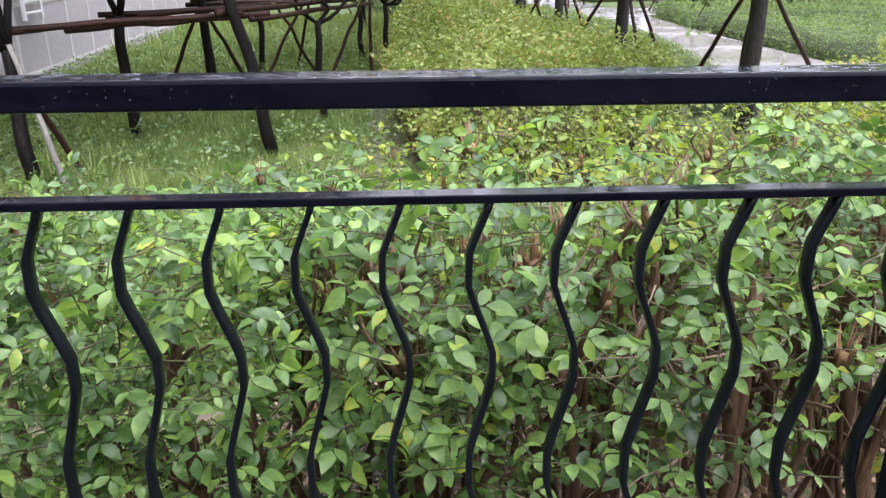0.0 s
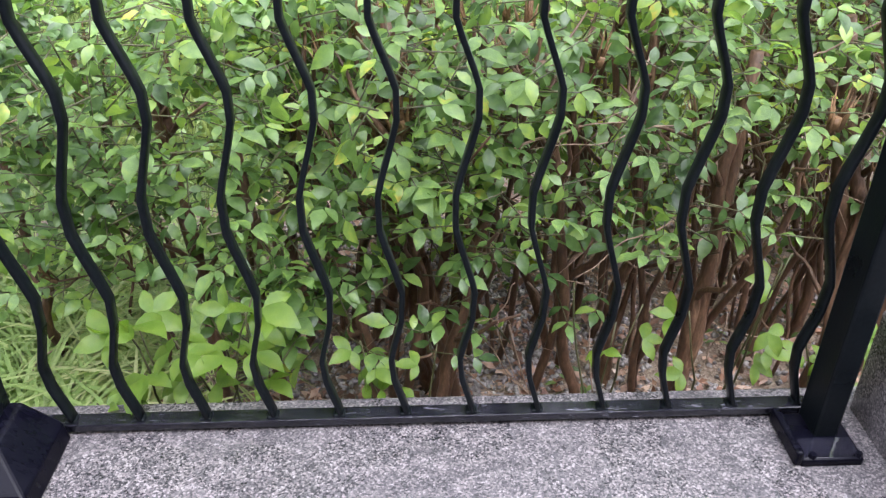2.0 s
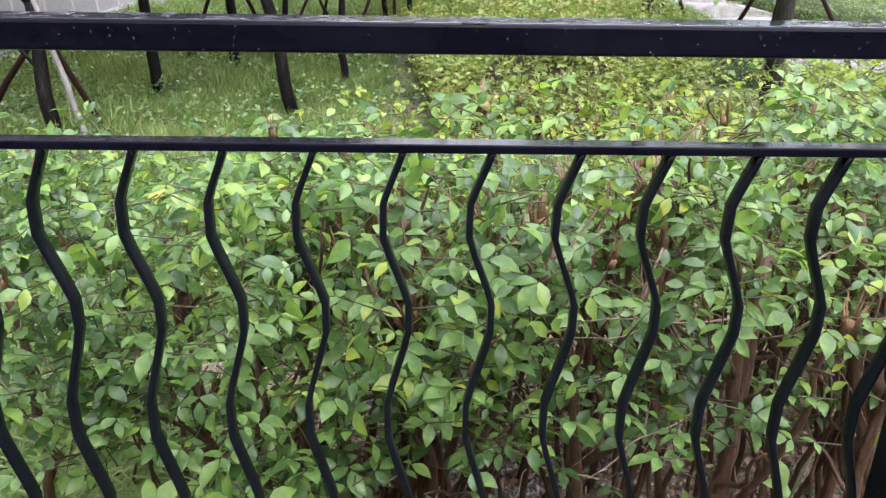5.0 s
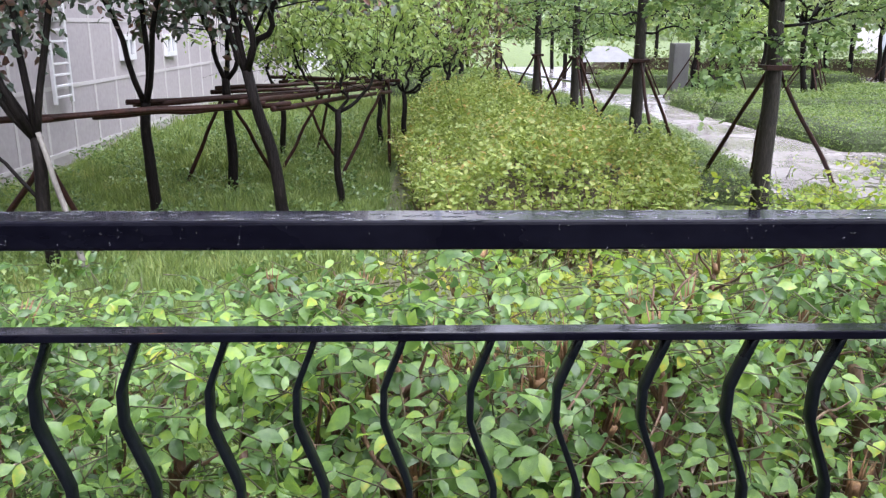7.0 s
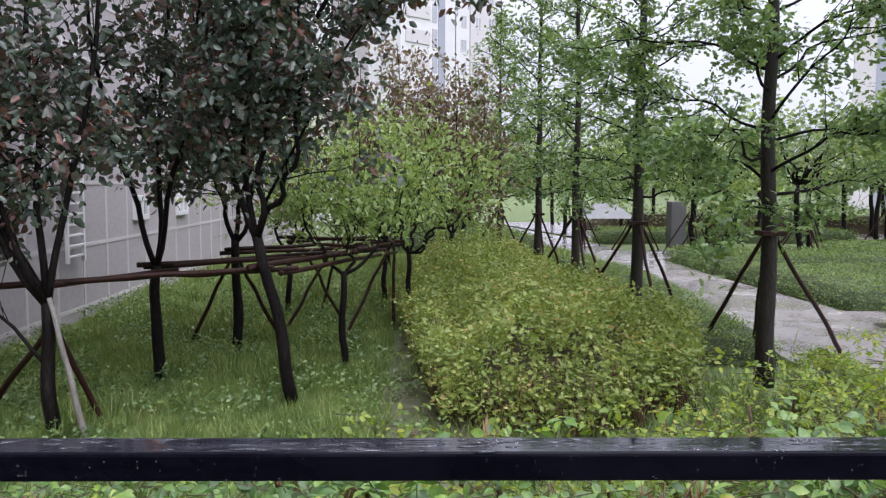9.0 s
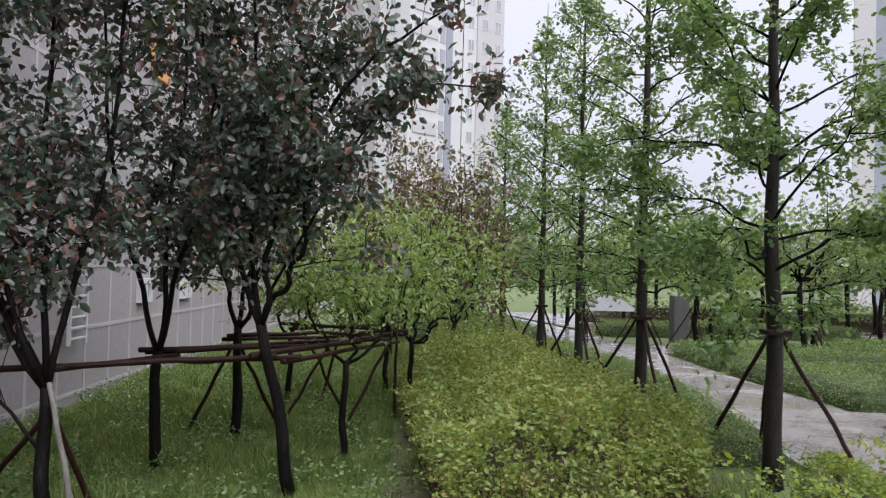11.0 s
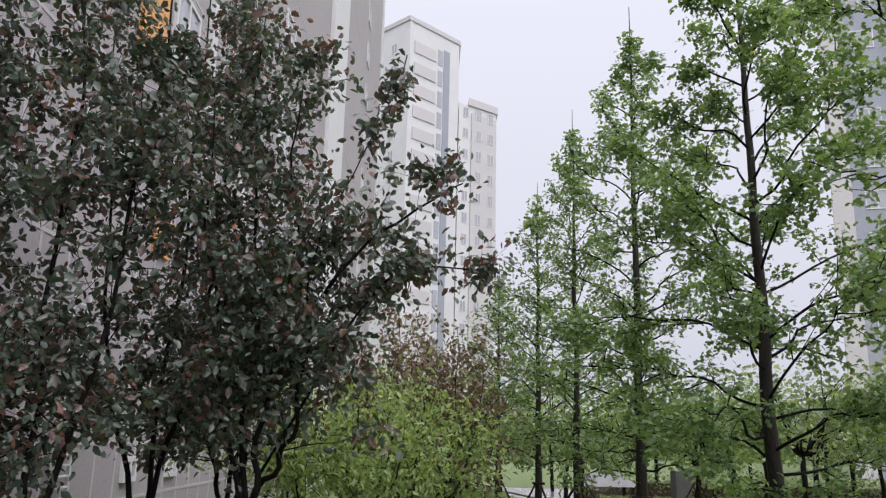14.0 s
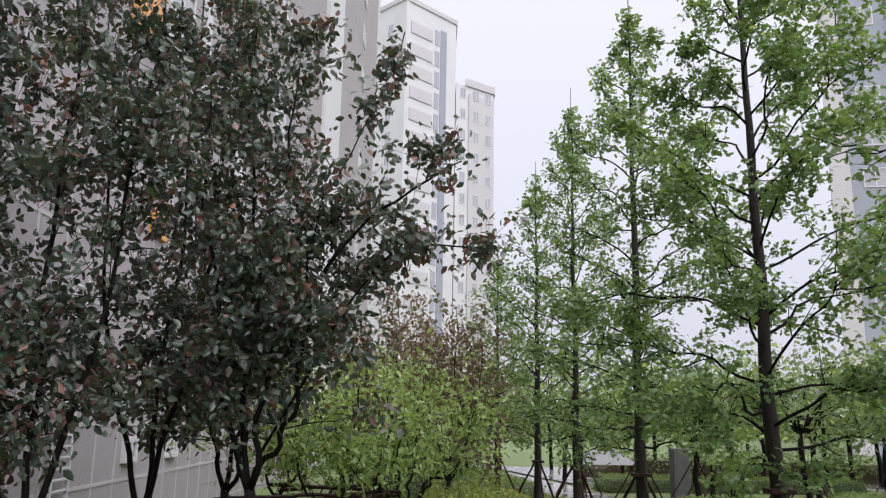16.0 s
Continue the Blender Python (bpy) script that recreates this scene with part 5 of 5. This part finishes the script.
def far_tower():
    s = thing("apartment_tower", "pale grey apartment tower with banded facade, far behind the trees", "building")
    l, c, r = (-7.0, 95.1), (-3.5, 91.6), (2.9, 97.9)
    prism("wall", [l, c, r, (2.9, 112), (-7.0, 112)], -0.2, 52.6, M_WHITE, s)
    prism("roof", [(-7.2, 95.1), (-3.5, 91.4), (3.1, 97.9), (3.1, 112), (-7.2, 112)], 52.62, 53.2, M_BAND, s)
    for i in range(17):
        z = 3.0 + i * 2.85
        slab_on("band", s, c, r, 0.1, 0.52, z, z + 1.5, 0.12, M_BAND)
        slab_on("window", s, c, r, 0.57, 0.66, z - 0.2, z + 1.9, 0.05, M_GLASS_PALED)
        window(s, on_face(l, c, 0.45, z + 0.9), 1.0, 1.4)
    # Flat blue-grey strip, slightly proud of the wall, in place of a recess.
    slab_on("recess_strip", s, c, r, 0.68, 0.8, 0, 50.8, 0.08, M_SLATE)
    slab_on("pilaster", s, c, r, 0.0, 0.05, 0, 52.5, 0.15, M_WHITE)
    w0, w1 = (3.0, 98.1), (8.2, 101.9)
    prism("wall", [w0, w1, (8.2, 116), (2.92, 116)], -0.2, 44.6, M_WHITE, s)
    prism("roof", [(4.3, 98.8), (8.4, 101.8), (8.4, 116), (4.3, 116)], 44.62, 45.6, M_BAND, s)
    slab_on("bay", s, w0, w1, 0.32, 0.98, 0, 43.6, 0.2, M_BAND)
    for i in range(15):
        z = 3.6 + i * 2.85
        window(s, on_face(w0, w1, 0.18, z), 0.9, 1.4)
        window(s, on_face(w0, w1, 0.5, z) @ Matrix.Translation((0, 0.2, 0)), 0.9, 1.4)
        window(s, on_face(w0, w1, 0.82, z) @ Matrix.Translation((0, 0.2, 0)), 0.9, 1.4)


far_tower()


def slate_tower():
    s = thing("apartment_tower", "blue-grey apartment tower with white window bands beyond the oaks", "building")
    a, b, c = (26.3, 50.5), (30.6, 49.4), (50, 49.4)
    prism("wall", [a, b, (40.6, 66), (35.5, 66)], -0.2, 46, M_SLATE, s)
    prism("wall", [(30.62, 49.0), (50, 49.0), (60, 66), (40.6, 66)], -0.2, 46, M_WHITE, s)
    slab_on("pilaster", s, a, b, 0.0, 0.28, 0, 46, 0.1, M_BAND)
    for i in range(15):
        z = 3.4 + i * 2.85
        window(s, on_face(a, b, 0.62, z), 1.5, 1.3)
        for x in (32.6, 36.5, 41, 45.5):
            window(s, on_face((30.6, 49.0), (50, 49.0), (x - 30.6) / 19.4, z), 2.2, 1.5)


slate_tower()


# ---------------------------------------------------------------- far garden
def pavilion(x, y, k=1.0):
    s = thing("pavilion", "low grey shelter with a hipped tiled roof in the far garden", "shelter")
    for dx in (-1.5, 1.5):
        for dy in (-1.2, 1.2):
            part("post", box_bm(x + dx * k - 0.05, x + dx * k + 0.05, y + dy * k - 0.05, y + dy * k + 0.05, 0, 1.25 * k, 0.01), M_POLE, s)
    bm = bmesh.new()
    lo = [bm.verts.new((x + a * 1.9 * k, y + b * 1.6 * k, 1.25 * k)) for a, b in ((-1, -1), (1, -1), (1, 1), (-1, 1))]
    hi = [bm.verts.new((x + a * 0.7 * k, y + b * 0.15 * k, 2.2 * k)) for a, b in ((-1, -1), (1, -1), (1, 1), (-1, 1))]
    for i in range(4):
        bm.faces.new((lo[i], lo[(i + 1) % 4], hi[(i + 1) % 4], hi[i]))
    bm.faces.new(hi)
    bm.faces.new(list(reversed(lo)))
    bmesh.ops.recalc_face_normals(bm, faces=bm.faces)
    part("roof", bm, M_TILE, s)
    part("bench", box_bm(x - 1.3 * k, x + 1.3 * k, y + 0.7 * k, y + 1.1 * k, 0.35 * k, 0.45 * k, 0.01), M_POLE, s)


pavilion(5.28, 24.4, 0.45)
bush_mass([(5.17, 26.46), (11.82, 25.5), (22.25, 23.19), (22.15, 24.44), (12.48, 26.99), (4.95, 27.91)], 1.1, 16000, 60, 0.095, L_FAR_HAZE, 'far belt of loose bushes, painted hazy grey-green', 1.0)
tagged(part("stone_pillar", box_bm(6.0, 6.4, 19.9, 20.3, 0, 1.17, 0.03), M_STONE), "plain grey stone pillar beside the path", "pillar")


def far_tree(x, y, height, mat, leaves=1300, leaf=0.215, r=0.09, spread=1.5, group="far garden trees", label="hazy green garden tree"):
    s = thing("garden_tree", label, "tree", group)
    t, P = Tubes(), []
    f = height * rng.uniform(0.34, 0.46)
    trunk = wiggle((x, y, -0.05), (x + rng.normal() * 0.1, y, f), 5, 0.03)
    t.add(trunk, (r, r * 0.8), 7)
    for i in range(9):
        a = rng.uniform(0, 6.283)
        q = rng.uniform(0.2, 1.0) ** 0.5
        e = np.array([x + math.cos(a) * spread * q, y + math.sin(a) * spread * q, f + (height - f) * rng.uniform(0.35, 1.0) * (1.15 - 0.5 * q)])
        b = wiggle(trunk[-1], e, 6, 0.08)
        t.add(b, (r * 0.45, 0.006), 5)
        for j in range(6):
            c = along(b, rng.uniform(0.35, 1))
            e2 = c + rng.normal(size=3) * spread * 0.28
            t.add([c, e2], (0.008, 0.003), 3)
            P += [e2, (c + e2) / 2]
        P.append(e)
    t.make("trunk", M_BARK, s)
    P = np.array(P)
    c = P[rng.integers(0, len(P), leaves)] + rng.normal(size=(leaves, 3)) * 0.17 * spread
    c = c[c[:, 2] > f * 0.95]
    foliage("crown", c, leaf, mat, s, LOBED, LOBED_F, 0.5)
    return s


for x, y, h in [(3.73, 19.77, 3.2), (4.89, 18.67, 3.7), (5.86, 17.82, 3.2), (6.31, 18.2, 3.3), (7.79, 16.61, 3.7), (8.85, 18.61, 3.9), (10.67, 17.46, 3.6), (7.6, 20.48, 3.8), (11.31, 19.64, 4.2), (12.98, 18.54, 4.0), (7.95, 11.92, 3.8), (10.58, 13.17, 4.1), (12.06, 15.33, 4.1), (7.57, 23.09, 3.9), (9.68, 23.48, 4.1), (11.99, 22.99, 4.2), (14.5, 22.03, 4.4), (4.25, 25.29, 4.0), (7.44, 26.76, 4.3), (10.12, 27.42, 4.7), (13.75, 26.59, 4.7), (2.36, 26.14, 3.8), (0.93, 21.86, 4.0), (-0.34, 19.85, 4.0), (-1.22, 21.89, 4.4), (0.16, 24.59, 4.4), (1.49, 29.05, 4.7), (-1.74, 17.93, 3.7), (4.62, 30.24, 5.0), (8.02, 31.32, 5.3), (12.15, 30.88, 5.6), (16.71, 28.59, 5.6), (17.04, 24.16, 4.7), (12.52, 22.32, 3.9), (13.43, 24.26, 4.0), (14.62, 25.82, 4.3), (12.26, 25.11, 3.7)]:
    # Most far trees take the leaf colour with haze painted in.
    o = far_tree(x, y, h, L_RED if x < 1 and y > 17.5 else L_FAR_HAZE if int(x * 10) % 3 else L_LIME, 620 if y < 22 else 480, 0.14 if y < 22 else 0.19, 0.07, 1.25 if y < 22 else 1.7)
    if y < 21:
        tripod(o, x, y, 1.0, [(x - 0.6, y + 0.3), (x + 0.6, y + 0.3), (x, y - 0.7)], 0.017)


def far_woods():
    """A belt of woods closing the view."""
    k = 15000
    a = rng.uniform(-1.15, 1.15, k)
    d = rng.uniform(95, 150, k)
    crown = 4.0 + 2.0 * np.array([noise.noise((q * 14, 0, 0)) for q in a])
    z = crown * rng.random(k) ** 0.7
    p = np.stack([np.sin(a) * d + 4, np.cos(a) * d, z], -1)
    ob = foliage("woods", p, 2.0, L_FAR_HAZE, None, DIAMOND, DIAMOND_F, 0.5)
    tagged(ob, "distant green belt of trees closing the garden", "woods", kind="stuff")


far_woods()
